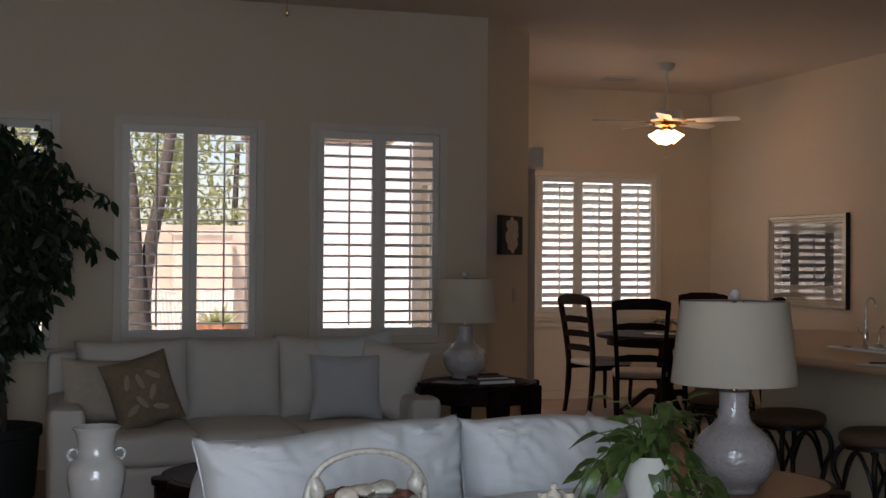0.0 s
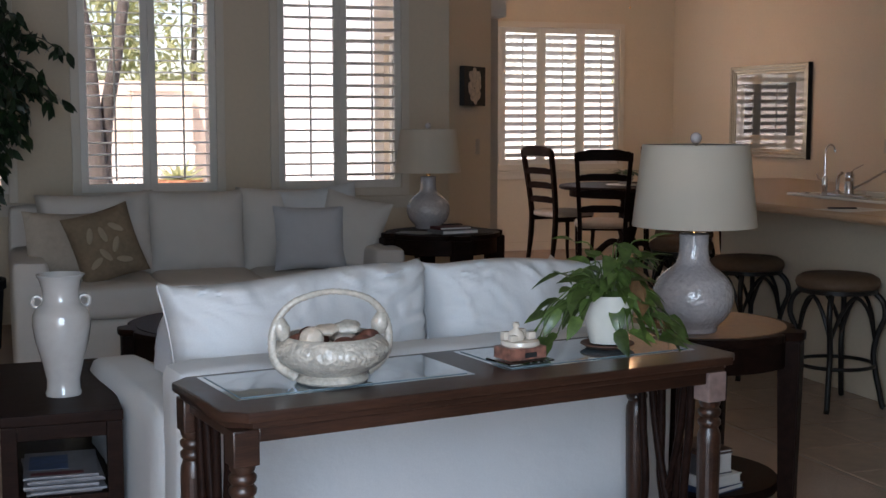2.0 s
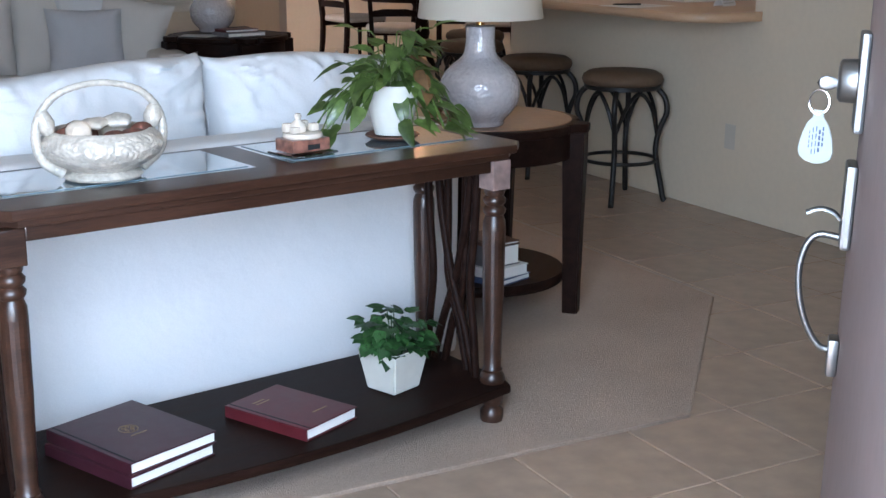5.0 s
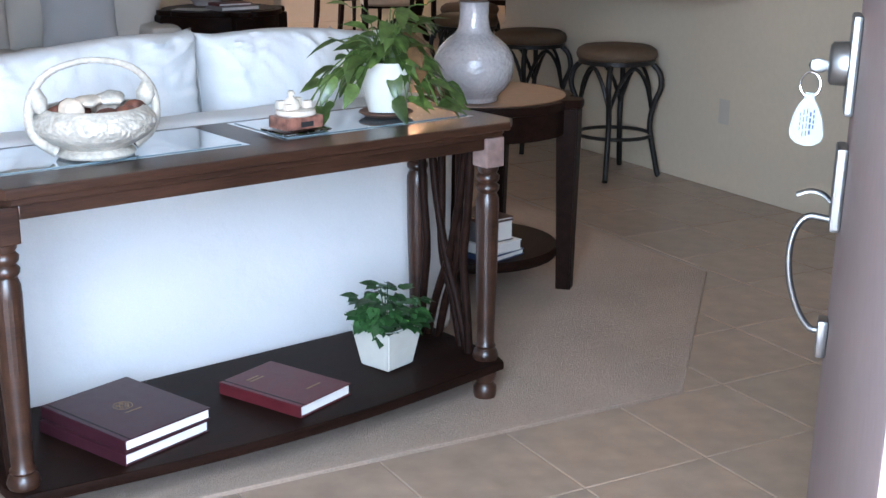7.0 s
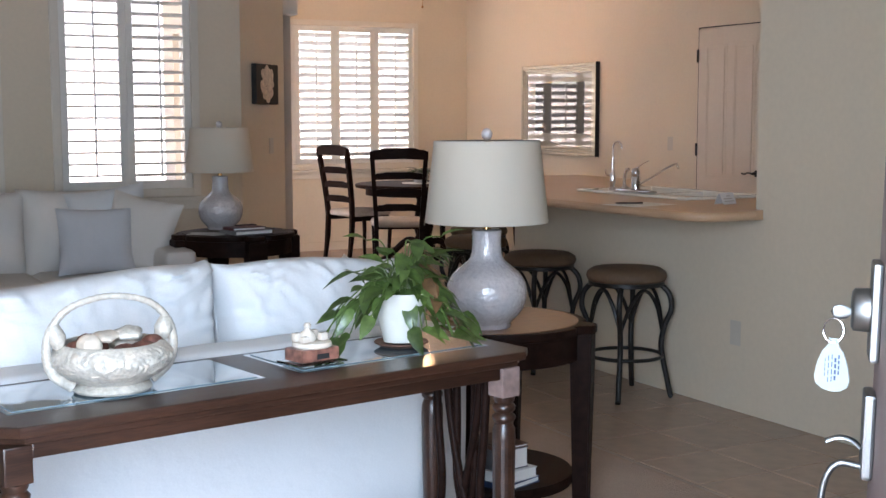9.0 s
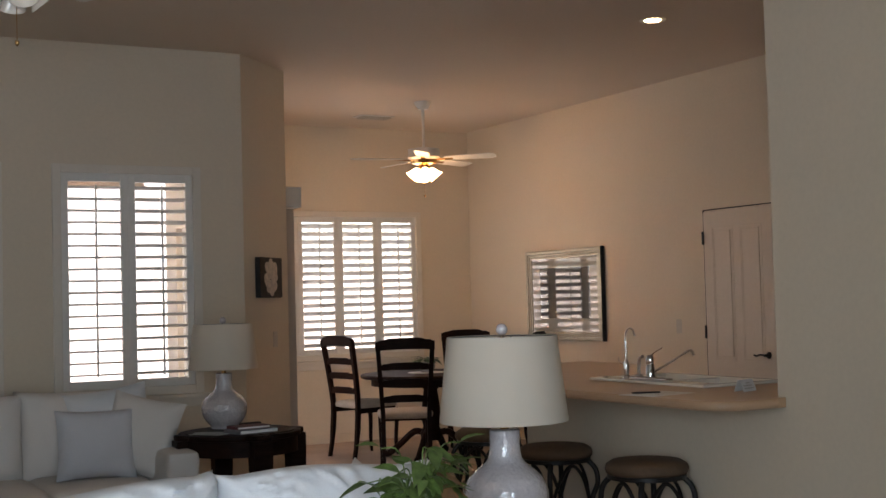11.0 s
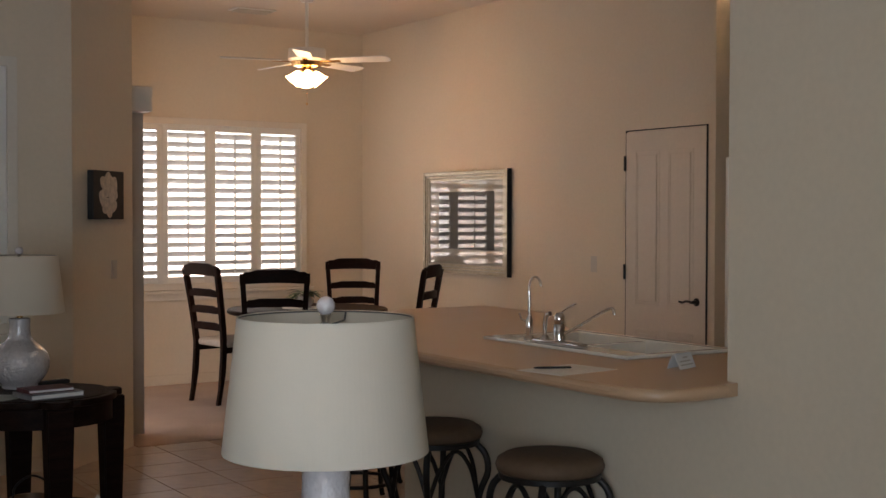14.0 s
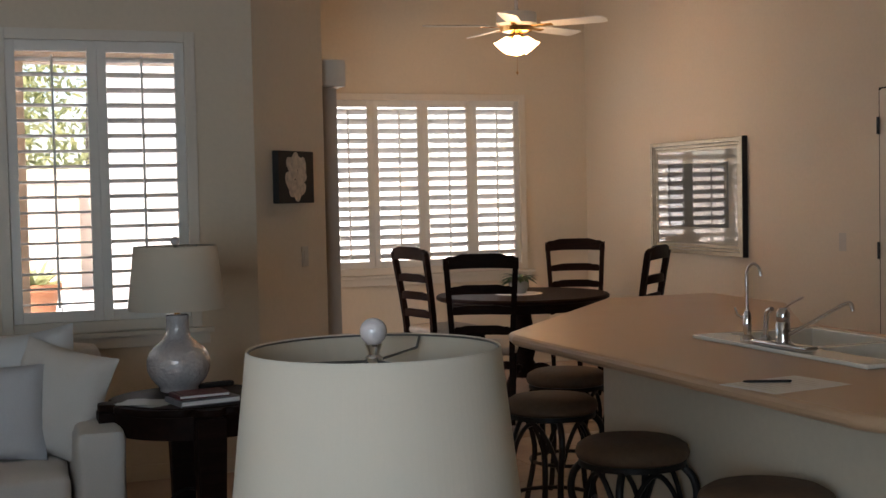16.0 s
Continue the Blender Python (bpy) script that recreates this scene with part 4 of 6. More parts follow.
def ivy():
    t = thing("ivy_plant", m=at_console(0.362, -0.040, 0.1200, 12) @ Matrix.Diagonal((1.18, 1.18, 1.12, 1)), label="small green ivy in a square white pot on the lower shelf", category="plant")
    own = bmesh.new()
    rings = [[own.verts.new((sx * w, sy * w, z)) for sx, sy in ((-1, -1), (1, -1), (1, 1), (-1, 1))] for w, z in ((0.040, 0), (0.056, 0.098), (0.050, 0.098), (0.047, 0.085))]
    for a, b in zip(rings, rings[1:]):
        for i in range(4):
            own.faces.new((a[i], a[(i + 1) % 4], b[(i + 1) % 4], b[i]))
    own.faces.new(rings[0]), own.faces.new(rings[-1])
    bmesh.ops.bevel(own, geom=own.edges[:], offset=0.004, segments=2, affect="EDGES")
    part("pot", own, "whitepot", t, "square white pot")
    rg = random.Random(8)
    own, stems = bmesh.new(), bmesh.new()
    for k in range(96):
        a, r = rg.uniform(0, 2 * math.pi), 0.078 * math.sqrt(rg.random())
        z = 0.10 + rg.uniform(0.01, 0.075) * (1 - (r / 0.11) ** 2) + rg.uniform(-0.03, 0.02)
        p = Vector((r * math.cos(a), r * math.sin(a), z))
        if k % 4 == 0:
            tube([(p.x * 0.3, p.y * 0.3, 0.09), p], 0.0011, 4, stems)
        d = Vector((math.cos(a), math.sin(a), rg.uniform(-0.7, 0.5)))
        up = Vector((rg.uniform(-0.4, 0.4), rg.uniform(-0.6, 0.2), 1))
        L = rg.uniform(0.026, 0.042)
        for da, f in ((0, 1), (0.85, 0.75), (-0.85, 0.75)):
            dd = Matrix.Rotation(da, 3, up.normalized()) @ d
            leaf_bm(own, p, dd, up, L * f, L * 0.80 * f, 0.15, 0.25, True)
    part("stem_tangle", stems, "ivy", t, kind="stuff")
    part("foliage", own, "ivy", t, "lobed ivy leaves", kind="stuff", smooth=60)


ivy()
SH = 0.116
book(pose(0.955, 2.808, SH, 0, 0, 24), 0.24, 0.30, 0.028, "bookdark", "dark maroon hardback lying under another on the console shelf", "book")
book(pose(0.962, 2.816, SH + 0.0285, 0, 0, 22.5), 0.24, 0.305, 0.028, "bookdark", "dark maroon hardback with a gold crest lying on another book", "book",
     "crest")
book(pose(1.362, 2.848, SH, 0, 0, 26), 0.185, 0.265, 0.030, "bookred", "burgundy hardback with gilt lettering on the console shelf", "book",
     [(-0.045, -0.005, 0.085), (-0.045, 0.0, 0.072), (0.0, 0.05, -0.07)])

scalloped_table("end_table", 2.435, 3.785, 45, 0.658, 0.36, "dark round scalloped end table with a worn brown top", "tanwood", group="scalloped tables")
ceramic_lamp(2.345, 3.64, 0.6625, "pearl ceramic table lamp with ivory drum shade by the loveseat", 1.025)
book(pose(2.385, 3.635, 0.1475, 0, 0, 20), 0.17, 0.22, 0.020, "blueink", "blue paperback at the bottom of a small book stack")
book(pose(2.385, 3.635, 0.168, 0, 0, 14), 0.16, 0.21, 0.034, "page", "white paperback in a stack on the end table shelf")
book(pose(2.38, 3.64, 0.2025, 0, 0, 10), 0.13, 0.18, 0.068, "magazine", "small thick pale grey book in a stack on the shelf")
book(pose(2.38, 3.64, 0.271, 0, 0, 8), 0.13, 0.18, 0.012, "brownbook", "thin brown book on top of the stack")

# ---- side table with the vase ----
t = thing("side_table", 0.22, 3.60, 0, label="dark wood side table with an open magazine shelf beside the loveseat", category="table")
TW, TD, TH = 0.325, 0.80, 0.55
part("tabletop", box(0, TW, 0, TD, TH - 0.03, TH, 0.004), "darkwood", t)
for x in (0.003, TW - 0.045):
    for y in (0.003, TD - 0.045):
        part("leg", box(x, x + 0.042, y, y + 0.042, 0.0, TH - 0.0305, 0.003), "darkwood", t)
part("side_panel", box(0.006, 0.02, 0.046, TD - 0.046, 0.1, TH - 0.031, 0.002), "darkwood", t)
part("side_panel", box(TW - 0.02, TW - 0.006, 0.046, TD - 0.046, 0.1, TH - 0.031, 0.002), "darkwood", t)
part("top_rail", box(0.046, TW - 0.046, 0.006, 0.03, TH - 0.07, TH - 0.031, 0.002), "darkwood", t)
part("shelf", box(0.021, TW - 0.021, 0.01, TD - 0.01, 0.30, 0.318, 0.002), "darkwood", t)
part("lower_shelf", box(0.021, TW - 0.021, 0.01, TD - 0.01, 0.10, 0.118, 0.002), "darkwood", t)
for k in range(7):
    mz = thing("magazine", m=pose(0.22 + 0.165 + 0.006 * math.sin(k * 2), 3.76 + 0.008 * math.cos(k * 3), 0.3185 + k * 0.0075, 0, 0, 3 * math.sin(k * 1.7)), label="glossy magazine in a stack on the side table shelf", category="magazine", group="magazines in the side table")
    part("magazine_body", box(-0.10, 0.10, -0.135, 0.135, 0, 0.007, 0.0015), "magazine", mz)
    if k == 6:
        part("cover_band", box(-0.08, 0.06, -0.12, -0.09, 0.0072, 0.0078), "bookred", mz)
        part("cover_block", box(-0.085, 0.02, -0.06, 0.09, 0.0072, 0.0078), "blueink", mz)
v = thing("vase", m=pose(0.40, 3.85, TH + 0.001) @ Matrix.Diagonal((0.9, 0.9, 0.93, 1)), label="tall white porcelain vase with two small ring handles", category="vase")
part("vase_body", lathe([(0, 0), (0.056, 0), (0.058, 0.01), (0.053, 0.02), (0.052, 0.05), (0.066, 0.11), (0.083, 0.17), (0.091, 0.22), (0.090, 0.25), (0.078, 0.275), (0.062, 0.285),
                         (0.057, 0.30), (0.058, 0.33), (0.066, 0.36), (0.076, 0.375), (0.074, 0.378), (0.06, 0.36), (0.05, 0.33), (0.05, 0.28), (0, 0.27)], 48), "vase", v)
for s in (-1, 1):
    part("ring_handle", tube([(s * 0.072 + 0.016 * math.cos(a) * s, 0, 0.293 + 0.017 * math.sin(a)) for a in (2 * math.pi * k / 20 for k in range(20))], 0.006, 8, closed=True), "vase", v)

# ---- far sofa ----
def far_sofa():
    X0, X1, Y0, Y1 = 0.28, 2.40, 6.82, 7.92
    t = thing("sofa", X0, Y0, 0, label="long cream slipcovered three-seat sofa below the shuttered windows", category="sofa")
    W, D = X1 - X0, Y1 - Y0
    part("back_panel", softbox(W - 0.02, 0.22, 0.84, 0.05, 0.005, 21, 0.005, 18, m=pose(W / 2, D - 0.12, 0.005)), "sofa_far", t)
    for k, x in enumerate((0.10, W - 0.10)):
        part("arm", softbox(0.18, D - 0.26, 0.61, 0.035, 0.006, 22 + k, 0.006, 14, m=pose(x, (D - 0.24) / 2, 0.006)), "sofa_far", t)
    part("base", softbox(W - 0.41, D - 0.30, 0.29, 0.03, 0.004, 24, 0.004, 12, m=pose(W / 2, (D - 0.26) / 2 + 0.02, 0.007)), "sofa_far", t)
    wc = (W - 0.42) / 3
    for k in range(3):
        part("seat_cushion", softbox(wc - 0.006, D - 0.36, 0.17, 0.035, 0.012, 25 + k, 0.008, 14, m=pose(0.21 + wc * (k + 0.5), (D - 0.32) / 2, 0.298)), "sofa_far", t)
    for k, (w, h) in enumerate(((0.66, 0.50), (0.60, 0.51), (0.66, 0.52))):
        part("back_cushion", pillow(w, h, 0.30, 30 + k, 26, m=pose(0.20 + wc * (k + 0.5), D - 0.34, 0.675, -9, (-1.5, 0.5, 1)[k], 0), full=0.42), "sofa_far", t)


far_sofa()
for x, y, z, w, h, ry, rz, mt, lb, sd in (
    (0.56, 7.22, 0.665, 0.44, 0.36, 4, 22, "seatcream", "tan linen throw pillow at the end of the cream sofa", 41),
    (0.78, 7.16, 0.66, 0.38, 0.40, -14, 14, "pillow", "taupe throw pillow with a cream leaf print", 42),
    (1.92, 7.18, 0.66, 0.42, 0.38, 1, -4, "grey", "pale grey throw pillow on the cream sofa", 43),
    (2.17, 7.22, 0.685, 0.42, 0.44, 12, -38, "sofa_far", "white throw pillow leaning on the sofa arm", 44),
    (2.05, 7.40, 0.73, 0.46, 0.44, -8, -10, "sofa", "white throw pillow behind the grey one", 45),
):
    t = thing("throw_pillow", m=pose(x, y, z, -16, ry, rz), label=lb, category="pillow")
    part("pillow_body", pillow(w, h, 0.15, sd), mt, t)
    if mt == "pillow":
        own = bmesh.new()
        for px, pz, ang in ((-0.04, -0.06, 60), (0.03, -0.02, 120), (-0.02, 0.05, 80), (0.06, 0.07, 40), (-0.09, 0.06, 110), (0.05, -0.11, 20), (-0.10, -0.09, 150)):
            yy = -0.075 * (max(0, (1 - (px / 0.22) ** 4) * (1 - (pz / 0.21) ** 4)) ** 0.55) * 1.08 - 0.004
            c = bmesh.ops.create_uvsphere(own, u_segments=12, v_segments=6, radius=1)
            mm = pose(px, yy, pz, 0, ang, 0) @ Matrix.Diagonal((0.045, 0.003, 0.017, 1))
            bmesh.ops.transform(own, matrix=mm, verts=c["verts"])
        part("leaf_print", own, "pillowleaf", t)

scalloped_table("end_table", 2.675, 7.03, 0, 0.69, 0.36, "dark round scalloped end table beside the cream sofa", "darkwood", group="scalloped tables")
ceramic_lamp(2.645, 7.20, 0.6945, "pearl ceramic table lamp with ivory drum shade by the sofa")
book(pose(2.68, 6.86, 0.6945, 0, 0, 12), 0.24, 0.17, 0.022, "magazine", "white hardback lying on the far end table")
book(pose(2.67, 6.87, 0.717, 0, 0, 8), 0.20, 0.13, 0.016, "bookred", "slim brown book on top of a white one")
t = thing("paper_stack", m=pose(2.48, 6.93, 0.6945, 0, 0, 35), label="loose pale papers fanned on the far end table", category="paper")
for k in range(3):
    part("sheet", box(-0.07, 0.07, -0.10, 0.10, 0.0012 * k, 0.0012 * k + 0.001, m=pose(0, 0, 0, 0, 0, 14 * k)), "tag", t)
scalloped_table("coffee_table", 1.22, 5.62, 0, 0.45, 0.52, "low dark round scalloped coffee table between the sofas", "darkwood", shelf=False, group="scalloped tables")


# ---- ficus ----
def ficus():
    t = thing("ficus_tree", -0.02, 7.80, 0, label="tall dark green ficus with twisted trunks in dark pot", category="plant")
    part("pot", lathe([(0, 0), (0.23, 0), (0.245, 0.02), (0.27, 0.36), (0.285, 0.37), (0.285, 0.42), (0.265, 0.42), (0.255, 0.36), (0, 0.35)], 40), "black", t, "dark round planter")
    part("soil", lathe([(0, 0.352), (0.25, 0.352), (0.2, 0.365), (0, 0.37)], 24), "soil", t)
    rg = random.Random(3)
    for k in range(3):
        a = k * 2.1
        pts = [(0.07 * math.cos(a + z * 3.2) + 0.1 * z * 0.35, 0.07 * math.sin(a + z * 3.2), 0.36 + z) for z in (0, 0.2, 0.4, 0.6, 0.8, 1.0, 1.2)]
        part("trunk", tube(smooth_path(pts, 4), 0.02, 8, radii=[0.023 - 0.0006 * i for i in range(25)]), "ficusbark", t)
    limbs, leaves = bmesh.new(), bmesh.new()
    for k in range(205):
        z = rg.uniform(0.62, 1.9)
        a = rg.uniform(0, 2 * math.pi)
        w = 0.50 * math.sin(math.pi * min(1, max(0.1, (2.25 - z) / 1.5))) ** 0.7
        r = w * rg.uniform(0.35, 1.15)
        cx = 0.04 + 0.12 * (z - 1)
        p0 = Vector((cx + 0.02 * math.cos(a), 0.02 * math.sin(a), z - 0.15))
        p1 = Vector((cx + r * 0.6 * math.cos(a), r * 0.6 * math.sin(a), z + 0.22))
        p2 = Vector((cx + r * math.cos(a), r * math.sin(a), z + rg.uniform(-0.05, 0.25)))
        path = smooth_path([p0, p1, p2], 5)
        tube(path, 0.004, 4, limbs)
        for i in range(2, len(path)):
            for j in range(3):
                b = rg.uniform(0, 2 * math.pi)
                d = Vector((math.cos(b), math.sin(b), rg.uniform(-1.5, -0.2)))
                L = rg.uniform(0.07, 0.12)
                leaf_bm(leaves, path[i] + Vector((rg.uniform(-0.03, 0.03), rg.uniform(-0.03, 0.03), rg.uniform(-0.03, 0.03))), d, Vector((rg.uniform(-1, 1), rg.uniform(-1, 1), 0.6)), L, L * 0.42, 0.15, 0.25, False)
    part("twig_tangle", limbs, "ficusbark", t, kind="stuff")
    part("crown", leaves, "ficus", t, "dense drooping dark leaves", kind="stuff", smooth=60)


ficus()

t = thing("remote_control", m=pose(2.80, 7.24, 0.6945, 0, 0, 15), label="small dark remote control on the end table", category="remote control")
part("remote_body", box(-0.075, 0.075, -0.022, 0.022, 0, 0.018, 0.006), "black", t)
for k in range(5):
    part("button", lathe([(0, 0), (0.005, 0), (0.004, 0.002), (0, 0.002)], 10, m=pose(-0.05 + k * 0.025, 0, 0.0182)), "nickel", t)
t = thing("dark_basket", m=pose(2.62, 6.93, 0.1765, 0, 0, 20), label="small dark handled basket on the end table shelf", category="basket")
part("bowl", lathe([(0, 0), (0.06, 0), (0.075, 0.03), (0.085, 0.08), (0.088, 0.085), (0.08, 0.085), (0.07, 0.035), (0, 0.02)], 28), "leafbrown", t)
part("handle", tube(smooth_path([(-0.083, 0, 0.08), (-0.075, 0, 0.14), (0, 0, 0.175), (0.075, 0, 0.14), (0.083, 0, 0.08)], 6), 0.005, 8), "bronze", t)

# ---- counter, sink and stools ----
t = thing("countertop", 0, 0, 0, label="long beige solid-surface bar counter with a rounded front corner", category="counter")
out = [(4.29, 4.402)] + [(KIT_X - 0.004, 4.402), (KIT_X - 0.004, 4.35), (4.10, 4.34)] + arc(3.95, 4.49, 0.15, -80, -175, 8) + [(3.79, 6.40), (3.82, 6.50), (4.86, 7.66), (5.45, 7.66), (5.40, 6.95), (4.93, 6.20), (4.93, 4.402)]
HX0, HX1, HY0, HY1 = 4.40, 4.77, 5.06, 5.92
bm = slab(out, 0.888, 0.93)
for co, no in (((HX0, 0, 0), (1, 0, 0)), ((HX1, 0, 0), (1, 0, 0)), ((0, HY0, 0), (0, 1, 0)), ((0, HY1, 0), (0, 1, 0))):
    bmesh.ops.bisect_plane(bm, geom=bm.verts[:] + bm.edges[:] + bm.faces[:], plane_co=co, plane_no=no)
hole = [f for f in bm.faces if abs(f.normal.z) > 0.9 and HX0 < f.calc_center_median().x < HX1 and HY0 < f.calc_center_median().y < HY1]
bmesh.ops.delete(bm, geom=hole, context="FACES")
part("worktop", bm, "counter", t, smooth=0)
edge = [(4.10, 4.34)] + arc(3.95, 4.49, 0.15, -80, -175, 8) + [(3.79, 6.40), (3.82, 6.50), (4.86, 7.66)]
part("bullnose_edge", tube([(x, y, 0.909) for x, y in edge], 0.0215, 12), "counter", t)
t = thing("base_cabinet", 0, 0, 0, label="white kitchen base cabinets under the counter", category="cabinet")
part("cabinet_body", box(4.302, 4.90, 4.402, 6.42, 0.0, 0.735, 0.004), "white", t)
t = thing("sink", 4.545, 5.49, 0.9305, label="white enamel drop-in kitchen sink with a raised rim", category="sink")
SX, SY = 0.265, 0.47
bx0, bx1, by0, by1 = HX0 - 4.545 + 0.005, HX1 - 4.545 - 0.005, HY0 - 5.49 + 0.005, HY1 - 5.49 - 0.005
bm = box(-SX, bx0, -SY, SY, 0.0, 0.014, 0.005)
box(bx1, SX, -SY, SY, 0.0, 0.014, 0.005, bm)
box(bx0 - 0.006, bx1 + 0.006, -SY, by0, 0.0, 0.0138, 0.005, bm)
box(bx0 - 0.006, bx1 + 0.006, by1, SY, 0.0, 0.0138, 0.005, bm)
box(bx0 - 0.006, bx1 + 0.006, -0.02, 0.02, -0.03, 0.006, 0.006, bm)
part("rim", bm, "sink", t)
for y0, y1 in ((by0, -0.02), (0.02, by1)):
    bm = box(bx0, bx1, y0, y1, -0.19, -0.182)
    box(bx0 - 0.004, bx0, y0, y1, -0.19, 0.006, bm=bm)
    box(bx1, bx1 + 0.004, y0, y1, -0.19, 0.006, bm=bm)
    box(bx0, bx1, y0 - 0.002, y0 + 0.002, -0.19, 0.004, bm=bm)
    box(bx0, bx1, y1 - 0.002, y1 + 0.002, -0.19, 0.004, bm=bm)
    q = part("basin", bm, "sink", t, smooth=0)
    part("drain", lathe([(0, -0.1815), (0.04, -0.1815), (0.038, -0.178), (0, -0.180)], 24, m=pose((bx0 + bx1) / 2, (y0 + y1) / 2, 0)), "nickel", q)
t = thing("kitchen_faucet", 4.32, 5.475, 0.945, label="chrome single-lever kitchen faucet with a long angled spout", category="faucet")
part("base_plate", softbox(0.055, 0.30, 0.018, 0.008, 0.001, 1, 0, 6), "chrome", t)
part("body", lathe([(0, 0.018), (0.024, 0.018), (0.023, 0.080), (0.019, 0.085), (0.022, 0.091), (0.022, 0.115), (0.014, 0.128), (0, 0.131)], 24), "chrome", t)
part("lever", tube(smooth_path([(0, 0, 0.122), (0.01, -0.03, 0.145), (0.02, -0.08, 0.168)], 4), 0.0036, 8), "chrome", t)
part("spout", tube(smooth_path([(0.01, -0.02, 0.045), (0.05, -0.08, 0.085), (0.10, -0.145, 0.135), (0.118, -0.170, 0.150), (0.124, -0.182, 0.148), (0.126, -0.188, 0.126)], 5), 0.0065, 10), "chrome", t)
t = thing("side_sprayer", 4.33, 5.585, 0.945, label="chrome side sprayer beside the faucet", category="faucet")
part("sprayer_base", lathe([(0, 0), (0.022, 0), (0.02, 0.02), (0.014, 0.03), (0, 0.03)], 20), "chrome", t)
part("sprayer_head", tube(smooth_path([(0, 0, 0.03), (0, -0.003, 0.08), (0.0, -0.012, 0.108), (0.0, -0.036, 0.120)], 4), 0.009, 10), "chrome", t)
t = thing("filter_tap", 4.34, 5.705, 0.945, label="tall slim chrome gooseneck drinking-water tap", category="faucet")
part("tap_base", lathe([(0, 0), (0.024, 0), (0.022, 0.012), (0.012, 0.02), (0.016, 0.05), (0.014, 0.085), (0.008, 0.10), (0, 0.10)], 20), "chrome", t)
part("gooseneck", tube(smooth_path([(0, 0, 0.09), (0, 0, 0.17), (0, 0, 0.225), (0.004, -0.010, 0.252), (0.010, -0.030, 0.262), (0.016, -0.050, 0.248), (0.018, -0.056, 0.222)], 5), 0.0055, 8), "chrome", t)
part("tap_lever", tube([(0, 0, 0.07), (-0.02, 0.03, 0.085), (-0.022, 0.04, 0.11)], 0.005, 8), "chrome", t)
t = thing("paper_sheet", m=pose(3.91, 4.90, 0.9305, 0, 0, -81), label="printed sheet lying on the counter under a pen", category="paper")
part("sheet", box(-0.105, 0.105, -0.14, 0.14, 0, 0.0012), "page", t)
bm = None
for k in range(9):
    bm = box(-0.085, 0.07 - 0.02 * (k % 3), -0.11 + k * 0.025, -0.106 + k * 0.025, 0.0013, 0.0016, bm=bm)
part("print_lines", bm, "greyplastic", t)
t = thing("pen", m=pose(3.82, 4.97, 0.9325, 0, 0, 0), label="black pen on the printed sheet", category="pen")
part("pen_body", lathe([(0, 0), (0.003, 0.005), (0.004, 0.02), (0.004, 0.13), (0, 0.135)], 10, m=pose(0, 0, 0.004, 90, 0, 65)), "black", t)
t = thing("card_stand", m=pose(4.29, 4.74, 0.9305, 0, 0, 20), label="small folded card standing on the counter", category="card")
own = bmesh.new()
box(-0.06, 0.06, 0, 0.0015, 0, 0.055, bm=own, m=pose(0, -0.025, 0, -22, 0, 0))
box(-0.06, 0.06, 0, 0.0015, 0, 0.055, bm=own, m=pose(0, 0.025, 0, 22, 0, 0))
part("card", own, "page", t)
bm = None
for k in range(3):
    bm = box(-0.045 + 0.03 * (k == 2), 0.045 - 0.012 * k, -0.0006, 0, 0.012 + k * 0.013, 0.017 + k * 0.013, bm=bm, m=pose(0, -0.026, 0, -22, 0, 0))
part("print_lines", bm, "greyplastic", t)

first = bar_stool(3.93, 5.02, 0)
for x, y, rz in ((3.94, 5.80, 4), (4.10, 6.76, 30), (4.50, 7.42, 42)):
    copy_thing(first, pose(x, y, 0, 0, 0, rz))

# ---- pantry door, art, switches ----
d = thing("door_1", ART_X - 0.001, 7.37, 0, kind="structure", label="closed white four-panel interior door with a bronze lever", category="door")
DW, DH = 0.770, 2.028
bm = box(-0.012, 0.0, 0.0, DW, 0.012, DH, 0.002)
part("door_leaf", bm, "doorwhite", d)
for y0, y1 in ((0.11, 0.355), (0.43, 0.675)):
    for z0, z1 in ((0.18, 0.70), (0.86, 1.90)):
        p = part("panel", box(-0.0155, -0.0125, y0 + 0.03, y1 - 0.03, z0 + 0.03, z1 - 0.03, 0.004), "doorwhite", d)
        bm = box(-0.0148, -0.0125, y0, y0 + 0.012, z0, z1, 0.0015)
        box(-0.0148, -0.0125, y1 - 0.012, y1, z0, z1, 0.0015, bm)
        box(-0.0148, -0.0125, y0 + 0.0122, y1 - 0.0122, z0, z0 + 0.012, 0.0015, bm)
        box(-0.0148, -0.0125, y0 + 0.0122, y1 - 0.0122, z1 - 0.012, z1, 0.0015, bm)
        part("panel_moulding", bm, "doorwhite", p)
# solid dark strips stand in for the shade in the gap round the leaf
bm = box(-0.010, 0, DW + 0.0005, DW + 0.008, 0, DH + 0.008)
box(-0.010, 0, -0.008, -0.0005, 0, DH + 0.008, bm=bm)
box(-0.010, 0, -0.008, DW + 0.008, DH + 0.0082, DH + 0.016, bm=bm)
part("door_gap", bm, "bronze", d)
for z in (0.25, 1.03, 1.77):
    part("hinge", lathe([(0, 0), (0.009, 0), (0.009, 0.10), (0, 0.10)], 10, m=pose(-0.02, DW + 0.004, z)), "bronze", d)
h = part("door_handle", lathe([(0, 0), (0.026, 0), (0.026, 0.006), (0.012, 0.012), (0.010, 0.05), (0, 0.05)], 20, m=pose(-0.0125, 0.075, 0.91, 0, -90, 0)), "bronze", d)
